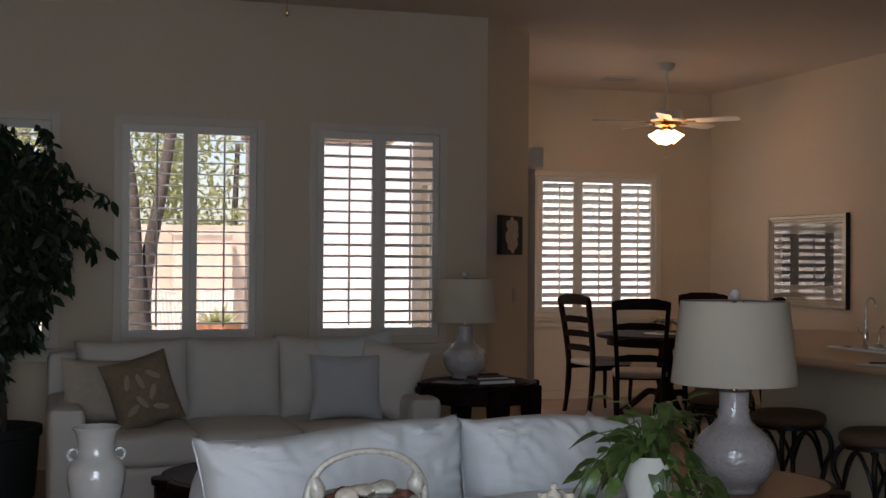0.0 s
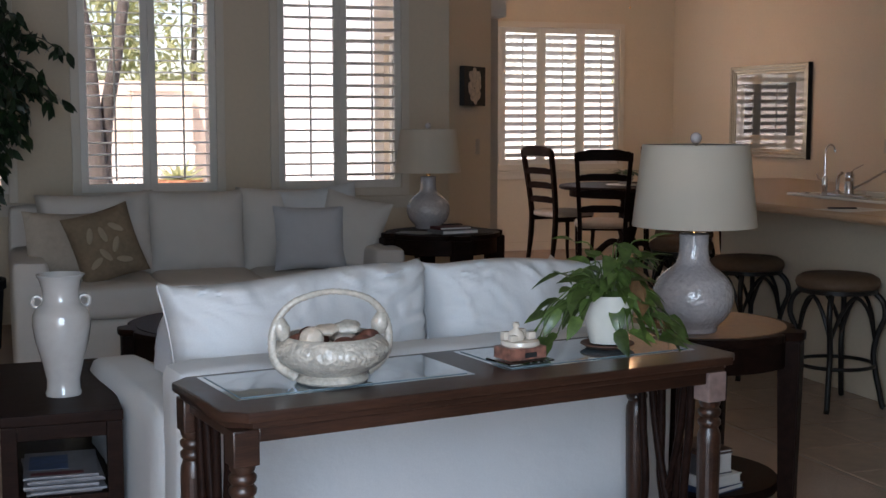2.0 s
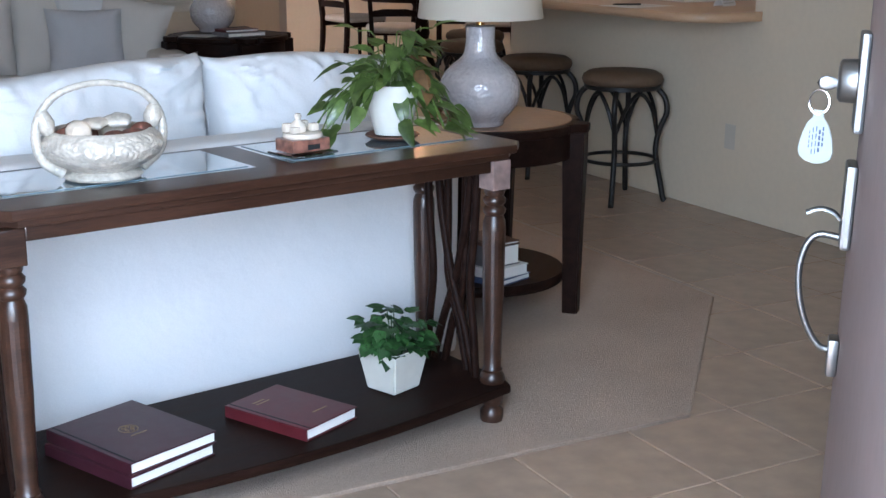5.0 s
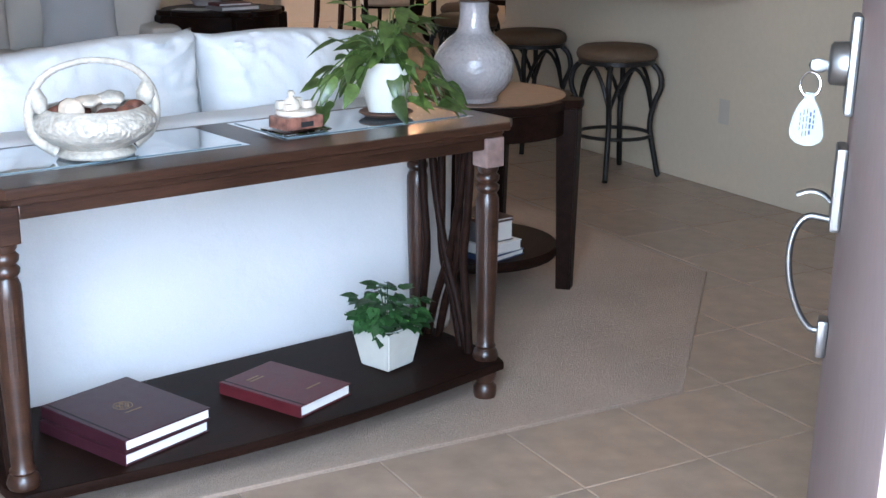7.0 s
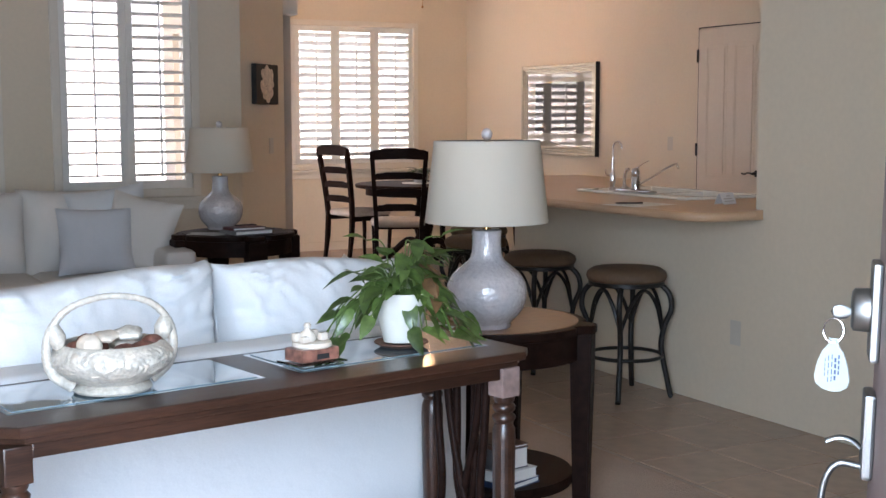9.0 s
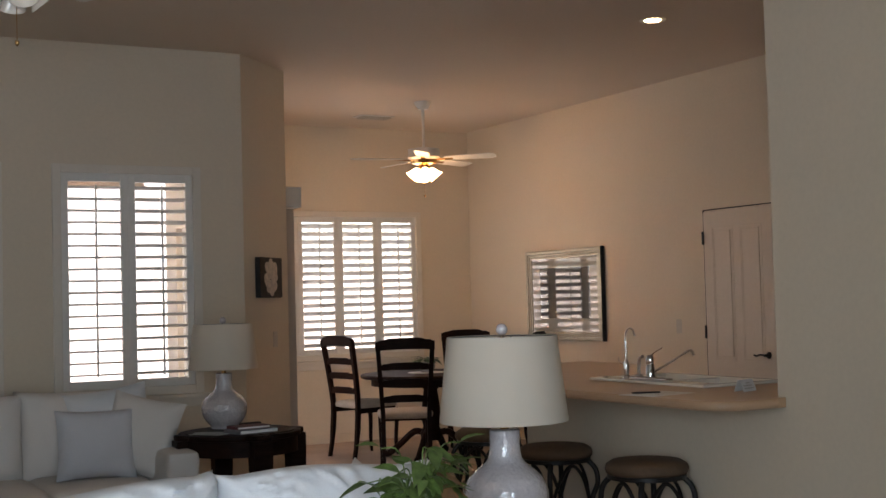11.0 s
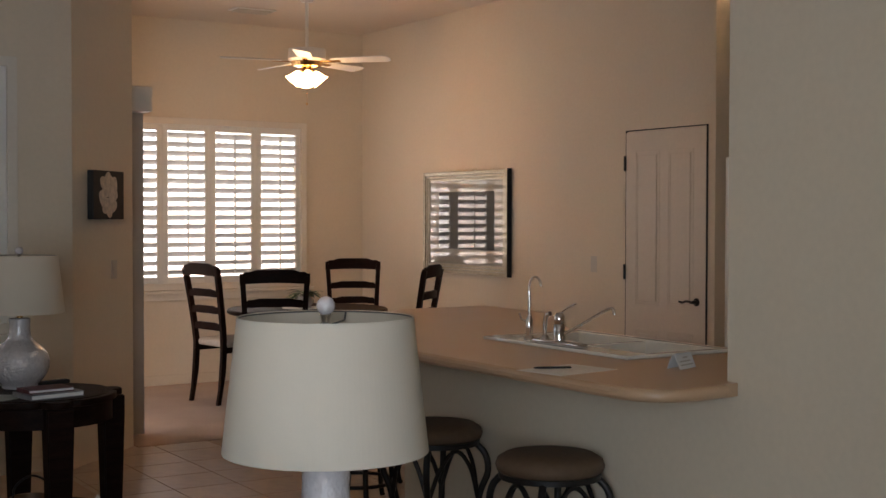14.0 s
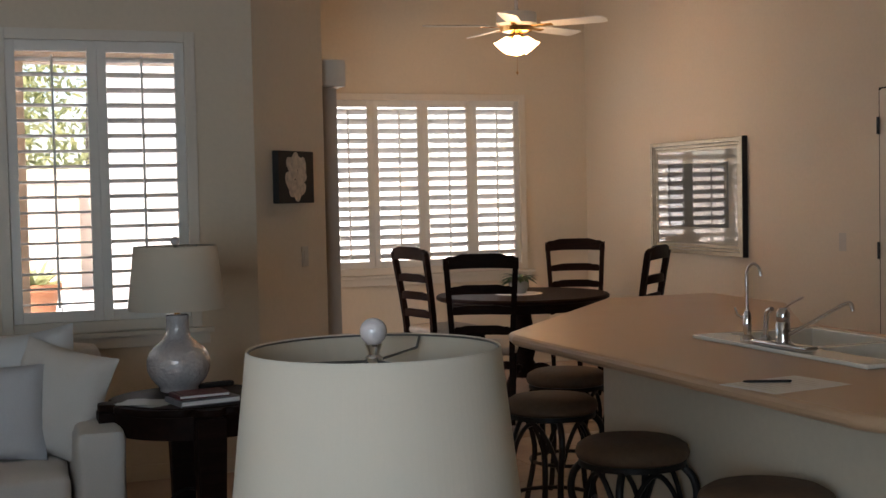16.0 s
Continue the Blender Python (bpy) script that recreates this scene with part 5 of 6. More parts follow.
part("lever", tube(smooth_path([(-0.055, 0.075, 0.91), (-0.06, 0.12, 0.915), (-0.058, 0.16, 0.905), (-0.058, 0.19, 0.91)], 4), 0.007, 8), "bronze", h)

a = thing("framed_picture", ART_X - 0.002, 9.51, 0.987, label="large glazed picture in a champagne metal frame on the wall", category="picture")
AW, AH = 1.24, 0.84


def mitred(w, h, f, x0, x1, mt, name, parent):
    bm = box(x0, x1, 0, f, 0, h, 0.004)
    box(x0, x1, w - f, w, 0, h, 0.004, bm)
    box(x0, x1, f + 0.0003, w - f - 0.0003, 0, f, 0.004, bm)
    box(x0, x1, f + 0.0003, w - f - 0.0003, h - f, h, 0.004, bm)
    return part(name, bm, mt, parent)


mitred(AW, AH, 0.030, -0.045, -0.002, "silver", "frame", a)
for k, (e0, e1, depth) in enumerate(((0.0305, 0.052, -0.037), (0.0525, 0.078, -0.030))):
    bm = box(depth, -0.004, e0, e1, e0, AH - e0, 0.006)
    box(depth, -0.004, AW - e1, AW - e0, e0, AH - e0, 0.006, bm)
    box(depth, -0.004, e1 + 0.0005, AW - e1 - 0.0005, e0, e1, 0.006, bm)
    box(depth, -0.004, e1 + 0.0005, AW - e1 - 0.0005, AH - e1, AH - e0, 0.006, bm)
    part("inner_frame", bm, "silver", a)
# thin black strip along the frame's low-y side only
part("backing", box(-0.042, -0.0005, -0.006, -0.0003, -0.004, AH + 0.004), "black", a)
part("mount", box(-0.022, -0.004, 0.0785, AW - 0.0785, 0.0785, AH - 0.0785), "mount", a)
part("picture", box(-0.0235, -0.0225, AW * 0.16, AW * 0.82, AH * 0.24, AH * 0.80), "frameglass", a)

CH = Matrix.Translation((3.585, 8.995, 0)) @ pose(0, 0, 0, 0, 0, 45)
f = thing("flower_canvas", m=CH @ pose(0, -0.006, 1.435), label="small dark canvas with a pale flower on the angled wall", category="picture")
part("canvas", box(-0.212, 0.168, -0.04, 0, 0, 0.29, 0.003), "black", f)
own = bmesh.new()
rg = random.Random(2)
for k in range(11):
    c = bmesh.ops.create_uvsphere(own, u_segments=14, v_segments=8, radius=1)
    ang = k * 33
    px, pz = -0.022 + 0.078 * math.cos(k * 2.3) * (0.6 + 0.4 * (k % 2)), 0.148 + 0.080 * math.sin(k * 2.3)
    bmesh.ops.transform(own, matrix=pose(px, -0.0405, pz, 0, ang, 0) @ Matrix.Diagonal((0.066, 0.0015, 0.040, 1)), verts=c["verts"])
part("painted_flower", own, "shell", f)


def plate(name, m, label, rocker=True):
    p = thing(name, m=m, label=label, category="switch" if rocker else "socket")
    part("plate", box(-0.035, 0.035, -0.006, 0, -0.057, 0.057, 0.002), "greyplastic", p)
    if rocker:
        part("rocker", box(-0.017, 0.017, -0.009, -0.0062, -0.033, 0.033, 0.001), "greyplastic", p)
    else:
        for z in (-0.02, 0.02):
            part("outlet_face", box(-0.017, 0.017, -0.008, -0.0062, z - 0.014, z + 0.014, 0.003), "greyplastic", p)


plate("light_switch", pose(ART_X - 0.001, 8.50, 1.12, 0, 0, 90), "beige light switch on the wall beside the pantry door")
plate("light_switch", CH @ pose(0.12, -0.001, 1.13), "beige light switch below the flower canvas")
plate("wall_outlet", pose(KIT_X - 0.001, 4.516, 0.36, 0, 0, 90), "beige wall outlet low on the bar wall", False)

# ---- refrigerator at the kitchen's end ----
t = thing("refrigerator", 6.2, 5.56, 0, label="white side-by-side refrigerator, partly behind the wall", category="refrigerator")
part("body", box(0.06, 0.74, 0, 0.9, 0.02, 1.78, 0.01), "white", t)
for y0, y1 in ((0.0, 0.44), (0.445, 0.9)):
    q = part("door", box(0, 0.055, y0, y1, 0.05, 1.78, 0.01), "white", t)
    part("handle", box(-0.03, -0.001, y1 - 0.08 if y0 == 0 else y0 + 0.03, y1 - 0.055 if y0 == 0 else y0 + 0.055, 0.5, 1.6, 0.006), "white", q)
part("dispenser", box(-0.004, -0.001, 0.56, 0.80, 1.0, 1.35, 0.002), "black", t)

# ---- dining set ----
TX, TY = 5.56, 10.25
t = thing("dining_table", TX, TY, 0, label="round dark pedestal dining table", category="table")
part("tabletop", lathe([(0, 0.715), (0.60, 0.715), (0.615, 0.725), (0.615, 0.742), (0.605, 0.75), (0, 0.75)], 72), "darkwood", t)
part("apron", lathe([(0.50, 0.65), (0.52, 0.65), (0.52, 0.7145), (0.48, 0.7145), (0.48, 0.65), (0.5, 0.65)], 60), "darkwood", t)
part("pedestal", lathe([(0, 0.16), (0.09, 0.16), (0.10, 0.22), (0.07, 0.28), (0.09, 0.36), (0.075, 0.5), (0.06, 0.6), (0.12, 0.68), (0.14, 0.7145), (0, 0.7145)], 32), "darkwood", t)
for k in range(4):
    a = math.pi / 4 + k * math.pi / 2
    pts = [(r * math.cos(a), r * math.sin(a), z) for r, z in ((0.06, 0.22), (0.16, 0.23), (0.28, 0.13), (0.38, 0.05), (0.43, 0.03))]
    part("foot", tube(smooth_path(pts, 4), 0.03, 8), "darkwood", t)
first = dining_chair(4.99, 9.62, 24)
for x, y, face in ((5.17, 10.80, 78), (6.31, 10.88, 205), (6.08, 9.80, 318)):
    copy_thing(first, pose(x, y, 0, 0, 0, -face))
t = thing("centrepiece", TX - 0.02, TY + 0.02, 0.7505, 10, label="small leafy plant in a white bowl on a round white mat", category="plant")
part("mat", lathe([(0, 0), (0.17, 0), (0.17, 0.003), (0, 0.003)], 40), "page", t)
part("bowl", lathe([(0, 0.004), (0.05, 0.004), (0.075, 0.05), (0.07, 0.09), (0.062, 0.09), (0.055, 0.08), (0, 0.078)], 28), "vase", t)
own = bmesh.new()
rg = random.Random(6)
for k in range(26):
    a = rg.uniform(0, 6.28)
    leaf_bm(own, Vector((0.02 * math.cos(a), 0.02 * math.sin(a), 0.09 + rg.uniform(0, 0.03))), Vector((math.cos(a), math.sin(a), rg.uniform(-0.1, 0.7))), Vector((0, 0, 1)), rg.uniform(0.09, 0.15), 0.05, 0.2, 0.5, False)
part("foliage", own, "ivy", t)


# ---- ceiling ----
def ceiling_fan(x, y, drop, turn, lit, label):
    t = thing("ceiling_fan", x, y, CEIL, turn, label, "ceiling fan", "ceiling fans")
    part("canopy", lathe([(0, -0.001), (0.075, -0.001), (0.07, -0.03), (0.04, -0.07), (0, -0.07)], 28), "white", t)
    part("downrod", lathe([(0, -0.07), (0.013, -0.07), (0.013, -drop + 0.06), (0, -drop + 0.06)], 14), "white", t)
    part("motor", lathe([(0, -drop + 0.065), (0.05, -drop + 0.06), (0.14, -drop + 0.045), (0.145, -drop - 0.03), (0.12, -drop - 0.05), (0, -drop - 0.05)], 36), "white", t)
    part("brass_band", lathe([(0.09, -drop - 0.0505), (0.122, -drop - 0.052), (0.11, -drop - 0.085), (0.06, -drop - 0.10), (0, -drop - 0.10)], 36), "brass", t)
    for k in range(5):
        a = 360 * k / 5
        own = bmesh.new()
        outl = [(0.20, -0.05), (0.30, -0.062), (0.62, -0.068), (0.655, -0.05), (0.665, 0), (0.655, 0.05), (0.62, 0.068), (0.30, 0.062), (0.20, 0.05)]
        slab(outl, -0.004, 0.004, 0.002, own)
        own.transform(pose(0, 0, -drop - 0.045, 0, 0, a) @ pose(0, 0, 0, -11, 0, 0))
        b = part("blade", own, "white", t)
        part("blade_arm", box(0.10, 0.27, -0.02, 0.02, -0.012, -0.005, 0.003, m=pose(0, 0, -drop - 0.045, 0, 0, a) @ pose(0, 0, 0, -11, 0, 0)), "brass", b)
    z = -drop - 0.10
    part("light_kit", lathe([(0, z), (0.045, z), (0.05, z - 0.03), (0.03, z - 0.06), (0, z - 0.065)], 24), "brass", t)
    for k in range(4):
        m = pose(0, 0, z - 0.03, 0, 0, 45 + 90 * k) @ pose(0.05, 0, 0, 0, 140, 0)
        part("glass_shade", lathe([(0.018, 0.0), (0.03, 0.012), (0.04, 0.04), (0.052, 0.075), (0.066, 0.095), (0.063, 0.096), (0.048, 0.076), (0.036, 0.04), (0.025, 0.014), (0.016, 0.003)], 24, m=m),
             "bulb" if lit else "sink", t, "lit frosted glass bell" if lit else "frosted glass bell")
    part("pull_chain", lathe([(0, z - 0.065), (0.0015, z - 0.065), (0.0015, z - 0.26), (0.008, z - 0.262), (0.009, z - 0.275), (0, z - 0.285)], 8), "brass", t)
    return t


ceiling_fan(5.53, 10.2, 0.47, 24, True, "white ceiling fan with brass fittings and lit glass shades")
ceiling_fan(1.22, 5.35, 0.36, 50, False, "white ceiling fan with unlit frosted glass shades in the living room")
lamp("dining_fan_lamp", "POINT", 3.8, (1.0, 0.66, 0.36), pose(5.53, 10.2, 2.40), radius=0.08)
for n, (x, y) in enumerate(((5.41, 6.75), (4.84, 6.00), (7.02, 7.08))):
    t = thing("recessed_light", x, y, CEIL, label="small lit recessed ceiling light in the kitchen", category="ceiling light", group="recessed lights")
    part("trim_ring", lathe([(0.055, -0.001), (0.085, -0.001), (0.085, -0.006), (0.055, -0.004)], 32), "white", t)
    part("diffuser", lathe([(0, -0.001), (0.0545, -0.001), (0.0545, -0.004), (0, -0.004)], 28), "can", t)
    lamp("recessed_lamp", "SPOT", 0.25 if n == 2 else 2.3, (1.0, 0.72, 0.45), look((x, y, CEIL - 0.03), (x, y, 0)), radius=0.05).data.spot_size = radians(120)
t = thing("ceiling_vent", 5.50, 11.15, CEIL - 0.001, label="white metal air vent in the dining room ceiling", category="vent")
part("vent_frame", box(-0.18, 0.18, -0.09, 0.09, -0.008, 0, 0.002), "white", t)
for k in range(7):
    part("vent_slat", box(-0.15, 0.15, -0.004, 0.004, -0.02, -0.0085, m=pose(0, -0.066 + k * 0.022, 0)), "greyplastic", t)

t = thing("vertical_blind", 3.851, 9.42, 0, label="white vertical blind with a boxed valance drawn beside the patio door", category="blind")
part("valance", box(0, 0.19, 0, 2.3, 2.13, 2.29, 0.006), "casing", t)
for k in range(8):
    part("vane", box(-0.06, 0.06, -0.001, 0.001, 0.03, 2.125, m=pose(0.095, 0.07 + k * 0.022, 0, 0, 0, 12)), "blind", t)
d = thing("door_2", 3.72, 9.75, 0.02, kind="structure", label="sliding glass patio door in a white frame", category="door")
for y0 in (0.0, 0.92):
    q = part("glass_panel", box(0.035, 0.04, y0 + 0.05, y0 + 0.88, 0.05, 2.03), "glass", d, smooth=0)
    q.visible_shadow = False
    bm = box(0.02, 0.06, y0, y0 + 0.05, 0, 2.08)
    box(0.02, 0.06, y0 + 0.88, y0 + 0.92, 0, 2.08, bm=bm)
    box(0.02, 0.06, y0 + 0.0505, y0 + 0.8795, 0, 0.05, bm=bm)
    box(0.02, 0.06, y0 + 0.0505, y0 + 0.8795, 2.03, 2.08, bm=bm)
    part("door_frame", bm, "white", q)

# ---- front door ----
HX, HY, LX, LY = 0.894, 0.647, 1.511, 1.285
ang = math.degrees(math.atan2(LY - HY, LX - HX))
d = thing("front_door", m=pose(HX, HY, 0.012, 0, 0, ang) @ pose(0, 0, 0, 1.2, 0, 0), label="open mauve-brown front door with satin nickel hardware", category="door")
FL = math.hypot(LX - HX, LY - HY)
part("door_leaf", box(0, FL, -0.045, 0, 0, 2.03, 0.003), "doorpaint", d)
hx = FL - 0.065
db = part("deadbolt", box(hx - 0.033, hx + 0.033, 0.0005, 0.012, 1.03, 1.15, 0.004), "nickel", d, "satin nickel deadbolt")
part("cylinder", lathe([(0, 0), (0.027, 0), (0.026, 0.018), (0.022, 0.021), (0.010, 0.022), (0, 0.022)], 32, m=pose(hx, 0.0125, 1.09, -90, 0, 0)), "nickel", db)
hs = part("handleset", box(hx - 0.03, hx + 0.03, 0.0005, 0.014, 0.885, 0.99, 0.004), "nickel", d, "satin nickel handle set")
part("grip", tube(smooth_path([(hx, 0.014, 0.895), (hx, 0.038, 0.897), (hx, 0.052, 0.882), (hx, 0.058, 0.850), (hx, 0.054, 0.812), (hx, 0.042, 0.776), (hx, 0.026, 0.752), (hx, 0.014, 0.748)], 6), 0.0046, 12), "nickel", hs)
part("thumb_lever", tube(smooth_path([(hx, 0.014, 0.918), (hx, 0.024, 0.927), (hx, 0.040, 0.930), (hx, 0.056, 0.924)], 4), 0.0022, 8, flat=1.8), "nickel", hs)
part("lower_plate", box(hx - 0.016, hx + 0.016, 0.0005, 0.014, 0.715, 0.765, 0.004), "nickel", hs)
k = thing("key_and_tag", m=d.matrix_world @ pose(hx, 0.034, 1.088), label="key in the deadbolt with a pale mint plastic tag", category="key")
part("key", lathe([(0, 0), (0.006, 0), (0.0105, 0.006), (0.012, 0.013), (0.0095, 0.020), (0, 0.024)], 20, m=pose(0, 0, -0.002, -90, 0, 0) @ Matrix.Diagonal((0.14, 0.75, 1, 1))), "nickel", k)
part("key_ring", tube([(0.004, 0.019 + 0.012 * math.cos(a), -0.026 + 0.015 * math.sin(a)) for a in (2 * math.pi * i / 24 for i in range(24))], 0.0011, 6, closed=True), "chrome", k)
outl = [(0.006, 0), (0.007, -0.009), (0.014, -0.017), (0.020, -0.032), (0.0235, -0.050), (0.021, -0.059), (0.012, -0.065), (0, -0.067), (-0.012, -0.065), (-0.021, -0.059), (-0.0235, -0.050), (-0.020, -0.032), (-0.014, -0.017), (-0.007, -0.009), (-0.006, 0)]
tg = part("plastic_tag", slab(outl, 0, 0.0025, 0.0006, bm=None), "tag", k)
tg.matrix_basis = pose(0.004, 0.019, -0.036, 90, 0, 62)
bm = None
for z0, z1 in ((0.0026, 0.0029), (-0.0004, -0.0001)):
    for i, (a0, a1, w) in enumerate(((-0.020, -0.046, 0.0024), (-0.024, -0.054, 0.0032), (-0.020, -0.057, 0.0014), (-0.022, -0.058, 0.0014), (-0.026, -0.050, 0.0012))):
        xm = -0.009 + 0.0045 * i
        for k in range(4):
            q0, q1 = a0 + (a1 - a0) * k / 4, a0 + (a1 - a0) * (k + 0.72) / 4
            bm = box(xm - w * 0.4, xm + w * 0.4, q1, q0, z0, z1, bm=bm)
q = part("print_lines", bm, "blueink", tg)

bm = box(0.911, 0.949, 0.415, 0.625, 0, 2.25, 0.003)
box(-1.049, -1.01, 0.415, 0.625, 0, 2.25, 0.003, bm)
box(-1.0099, 0.9105, 0.415, 0.625, 2.21, 2.25, 0.003, bm)
part("trim", bm, "white", kind="structure")
t = thing("door_mat_step", 0, 0, 0, label="pale concrete entrance threshold", category="threshold")
part("threshold", box(-1.005, 0.905, 0.42, 0.60, -0.005, 0.004, 0.002), "concrete", t)

# ---- outdoors ----
gr = part("ground", box(-300, 300, -300, 300, -0.30, -0.205), "concrete", kind="structure", smooth=0)
part("patio", box(-14, 18, 12.17, 24.9, -0.2, -0.06), "concrete", kind="structure", smooth=0)
part("terrace", box(-14, 3.68, 8.90, 12.168, -0.2, -0.06), "concrete", kind="structure", smooth=0)
part("porch_slab", box(-4, 4.3, -4.0, 0.418, -0.2, -0.02), "concrete", kind="structure", smooth=0)
# unseen slab, added to keep direct sun out of the doorway
part("porch_roof", box(-2.2, 3.6, -2.6, 0.415, 2.75, 2.9, 0.01), "stucco", kind="structure")
part("garden_wall", box(-22, 26, 25.0, 25.2, -0.2, 2.05, 0.01), "stucco", kind="structure")
t = thing("garden_pillar", 3.2, 24.6, -0.06, label="tan stucco garden pillar", category="pillar")
part("pillar_shaft", box(-0.55, 0.55, -0.2, 0.2, 0, 1.9, 0.01), "stucco", t)
part("pillar_cap", box(-0.6, 0.6, -0.25, 0.25, 1.9, 2.0, 0.01), "stucco", t)
t = thing("patio_beam", 0, 12.4, 2.55, label="tan patio cover beam", category="beam")
part("beam", box(2.1, 3.6, -0.1, 0.1, 0, 0.25, 0.01), "stucco", t)
for x0 in (2.15,):
    part("post", box(x0, x0 + 0.18, -0.09, 0.09, -2.61, -0.001, 0.01), "stucco", t)


t = thing("white_garden_wall", 3.35, 16.0, -0.06, label="tall sunlit white stucco wall beyond the patio", category="wall")
part("wall_block", box(0, 3.2, 0, 0.3, 0, 3.6, 0.01), "page", t)
part("wall_cap", box(-0.04, 3.24, -0.04, 0.34, 3.6005, 3.68, 0.01), "stucco", t)


def bush(x, y, z0, z1, r, seed, n):
    t = thing("garden_tree", x, y, -0.1, label="leafy sunlit garden tree behind the patio wall", category="tree", group="garden trees")
    rg = random.Random(seed)
    part("trunk", tube(smooth_path([(0, 0, 0), (0.1, 0, z0 * 0.5), (0, 0, z0 + 0.3), (0.05, 0, (z0 + z1) / 2)], 4), 0.09, 8, radii=[0.11 - 0.005 * i for i in range(13)]), "bark", t)
    own = bmesh.new()
    for k in range(n):
        a, b = rg.uniform(0, 6.283), rg.uniform(-1, 1)
        rr = r * (0.45 + 0.6 * rg.random() ** 0.5) * math.sqrt(max(0.05, 1 - b * b * 0.8))
        zz = (z0 + z1) / 2 + b * (z1 - z0) / 2
        p = Vector((rr * math.cos(a), rr * math.sin(a) * 0.6, zz))
        d = Vector((rg.uniform(-1, 1), rg.uniform(-1, 1), rg.uniform(-1, 0.5)))
        leaf_bm(own, p, d, Vector((rg.uniform(-1, 1), rg.uniform(-1, 1), 1)), rg.uniform(0.16, 0.30), rg.uniform(0.06, 0.11), 0.2, 0.3, False)
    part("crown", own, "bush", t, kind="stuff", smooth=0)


for k, (x, y, z0, z1, r, n) in enumerate(((-1.6, 27.0, 2.0, 7.0, 2.2, 2600), (1.4, 27.4, 1.9, 6.6, 2.2, 2600), (4.2, 27.2, 1.9, 6.0, 2.1, 2400), (7.2, 27.5, 1.8, 5.6, 2.2, 2200),
                                            (10.4, 27.0, 1.8, 5.4, 2.2, 1500), (14.0, 27.0, 1.8, 5.4, 2.2, 1200), (-5.2, 27.0, 1.8, 6.0, 2.2, 1400))):
    bush(x, y, z0, z1, r, k + 1, n)
t = thing("shade_tree", 1.30, 13.6, -0.08, label="old garden tree with two leaning grey trunks", category="tree")
part("trunk", tube(smooth_path([(-0.10, 0, 0), (-0.08, 0, 0.6), (-0.12, 0, 1.3), (-0.18, 0, 2.2), (-0.34, 0, 3.2)], 5), 0.12, 10, radii=[0.13 - 0.003 * i for i in range(21)]), "bark", t)
part("trunk", tube(smooth_path([(0.05, 0.1, 0), (-0.02, 0.1, 0.6), (0.0, 0.1, 1.3), (0.15, 0, 2.2), (0.3, 0, 3.2)], 5), 0.10, 10, radii=[0.11 - 0.003 * i for i in range(21)]), "bark", t)


def patio_chair(x, y, rz):
    t = thing("patio_chair", x, y, -0.06, rz, "white metal patio armchair in the sun", "chair", "patio chairs")
    part("seat", box(-0.24, 0.24, -0.22, 0.24, 0.40, 0.43, 0.01), "white", t)
    for s in (-1, 1):
        part("side_frame", tube(smooth_path([(s * 0.26, 0.26, 0), (s * 0.26, 0.24, 0.4), (s * 0.27, 0.2, 0.62), (s * 0.27, -0.1, 0.64), (s * 0.26, -0.2, 0.6), (s * 0.26, -0.26, 0)], 5), 0.016, 8), "white", t)
    for k in range(9):
        x0 = -0.24 + k * 0.06
        part("back_slat", box(x0 - 0.012, x0 + 0.012, -0.012, 0.012, 0.43, 0.95, 0.003, m=pose(0, -0.22, 0) @ pose(0, 0, 0.43, 12) @ pose(0, 0, -0.43)), "white", t)
    part("back_rail", tube([(-0.26, -0.33, 0.95), (0, -0.35, 0.99), (0.26, -0.33, 0.95)], 0.018, 8), "white", t)
    return t


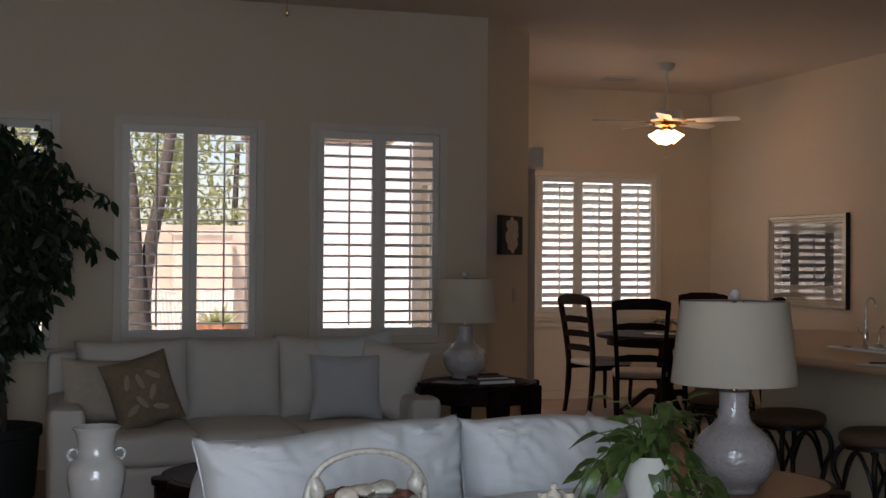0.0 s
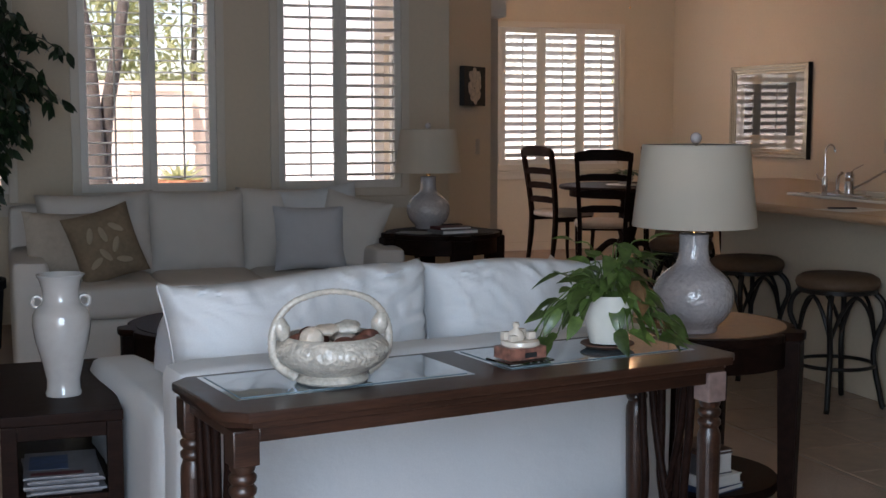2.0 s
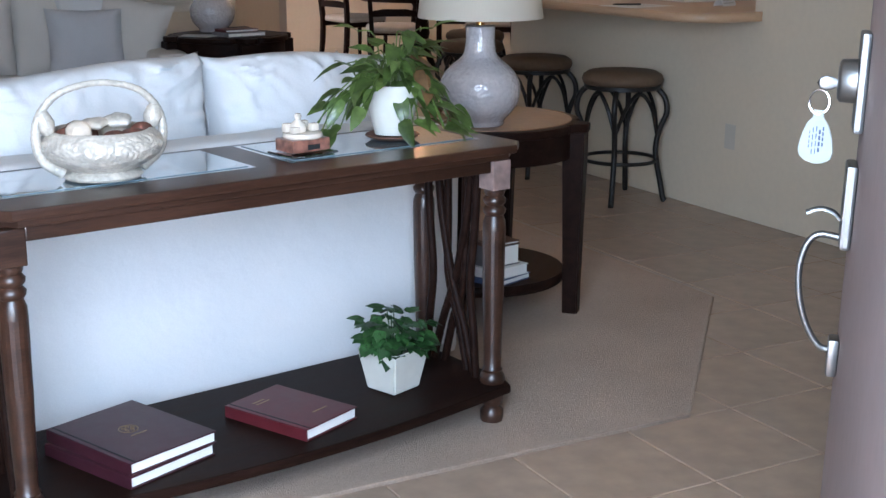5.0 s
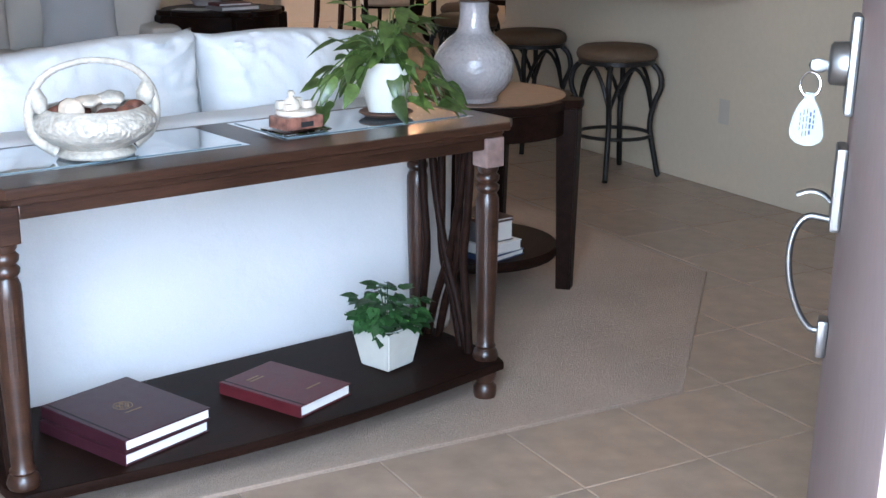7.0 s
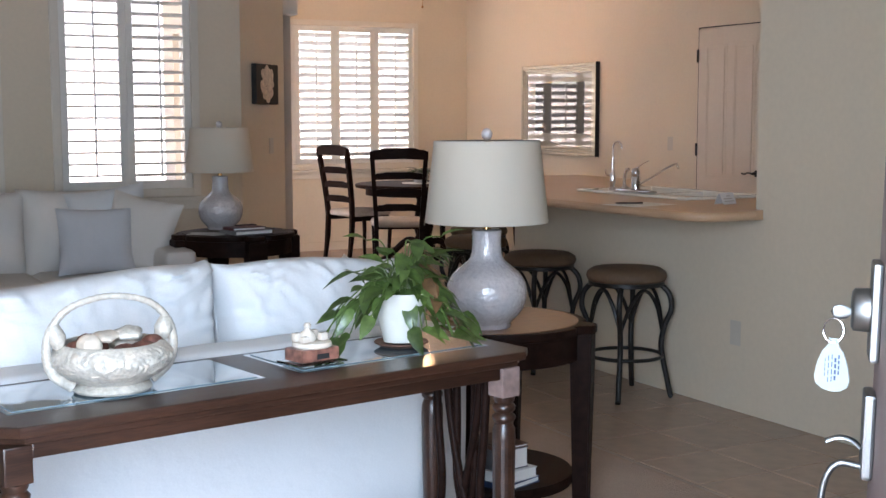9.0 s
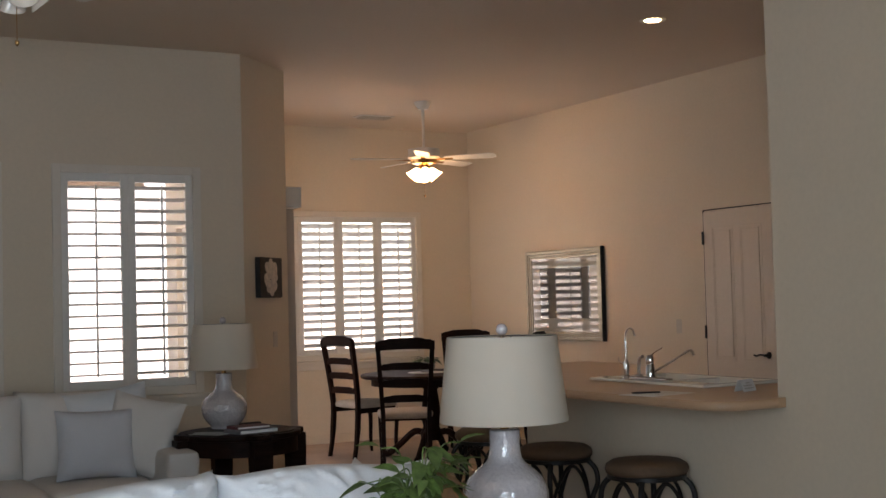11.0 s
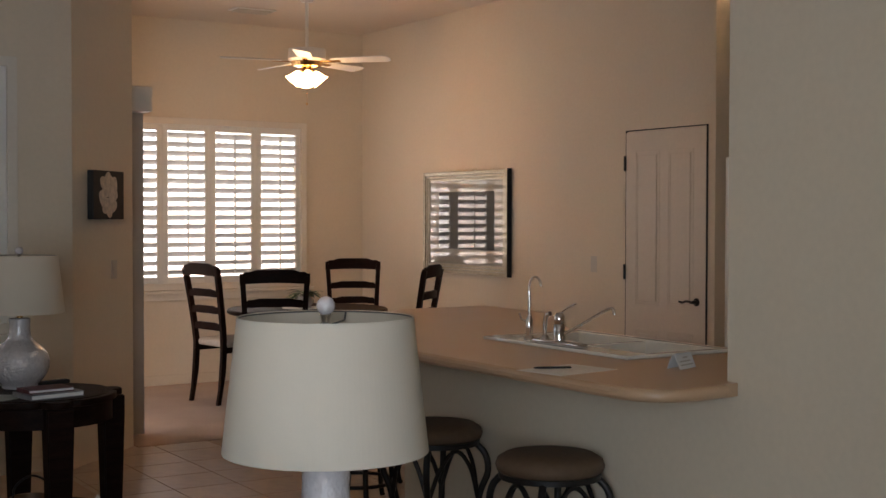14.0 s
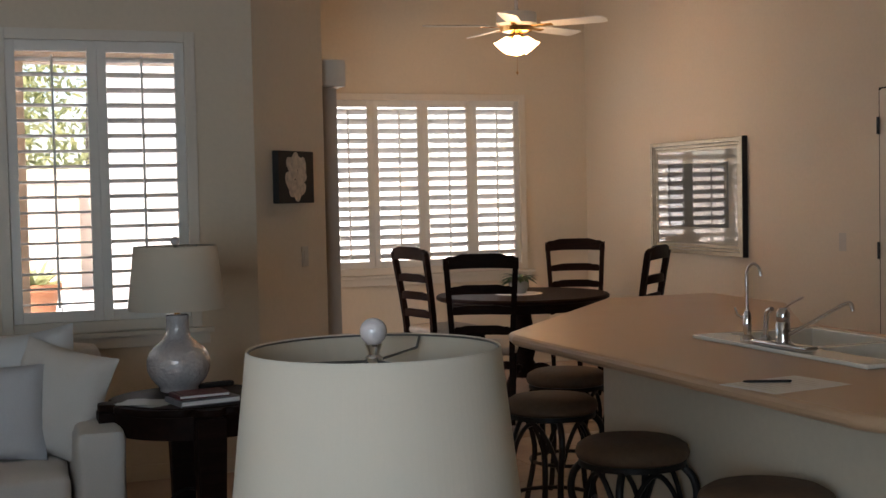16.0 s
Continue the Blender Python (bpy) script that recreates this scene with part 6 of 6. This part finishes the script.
c1 = patio_chair(2.02, 18.5, 200)
copy_thing(c1, pose(1.2, 19.2, -0.06, 0, 0, 110))
copy_thing(c1, pose(2.75, 19.5, -0.06, 0, 0, 160))
t = thing("terracotta_pot", m=pose(2.66, 18.2, -0.06) @ Matrix.Diagonal((1.3, 1.3, 1.3, 1)), label="terracotta pot with a small plant on the patio", category="pot")
part("pot", lathe([(0, 0), (0.16, 0), (0.22, 0.34), (0.25, 0.35), (0.25, 0.42), (0.22, 0.42), (0.2, 0.36), (0, 0.34)], 28), "terracotta", t)
own = bmesh.new()
rg = random.Random(9)
for k in range(60):
    a = rg.uniform(0, 6.28)
    leaf_bm(own, Vector((0.05 * math.cos(a), 0.05 * math.sin(a), 0.35)), Vector((math.cos(a), math.sin(a), rg.uniform(0.6, 2))), Vector((0, 0, 1)), rg.uniform(0.2, 0.4), 0.05, 0.2, 0.3, False)
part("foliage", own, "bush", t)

# ---- floor tiles ----
TILE, GAP = 0.352, 0.005
cache = {}


def tile_piece(x0, x1, y0, y1):
    key = round(x1 - x0, 3), round(y1 - y0, 3)
    if key not in cache:
        w, d = key
        bm = box(GAP / 2, w - GAP / 2, GAP / 2, d - GAP / 2, -0.0115, 0.0, 0.0018, seg=1)
        ob = part("floor_tile", bm, "tile", floor, smooth=0)
        cache[key] = ob.data
    else:
        ob = new("floor_tile", cache[key])
        ob.parent = floor
    ob.matrix_basis = pose(x0, y0, 0)


X_OFF = 1.504 - 4 * TILE
count = 0
for i in range(-3, 20):
    x0, x1 = X_OFF + i * TILE, X_OFF + (i + 1) * TILE
    for j in range(0, 30):
        y0, y1 = CARPET_Y - 6 * TILE + j * TILE, CARPET_Y - 5 * TILE + j * TILE
        if y1 < FRONT_Y + 0.22:
            continue
        if y0 < CARPET_Y - 0.01:
            if x0 > -1.4 and x1 < 4.3:
                tile_piece(max(x0, -1.4), min(x1, KIT_X - 0.002), max(y0, FRONT_Y + 0.2), y1)
                count += 1
        elif x1 > 2.42 and x0 < 4.1 and y0 < 9.3:
            if x1 > CARPET_X + 0.02 or y0 < CARPET_Y + 0.85:
                tile_piece(x0, min(x1, KIT_X - 0.002 if y0 < 6.4 else x1), y0, y1)
                count += 1
bm = None
for i in range(0, 9):
    for j in range(0, 16):
        x0, y0 = 4.31 + i * TILE, 4.0 + j * TILE
        if x0 + TILE < ART_X and not (y0 + TILE > 9.2) and not (x0 < 4.92 and y0 < 6.5):
            bm = box(x0 + GAP / 2, x0 + TILE - GAP / 2, y0 + GAP / 2, y0 + TILE - GAP / 2, -0.0115, 0.0, bm=bm)
tagged(part("far_tiles", bm, "tile", floor, smooth=0), kind="stuff")
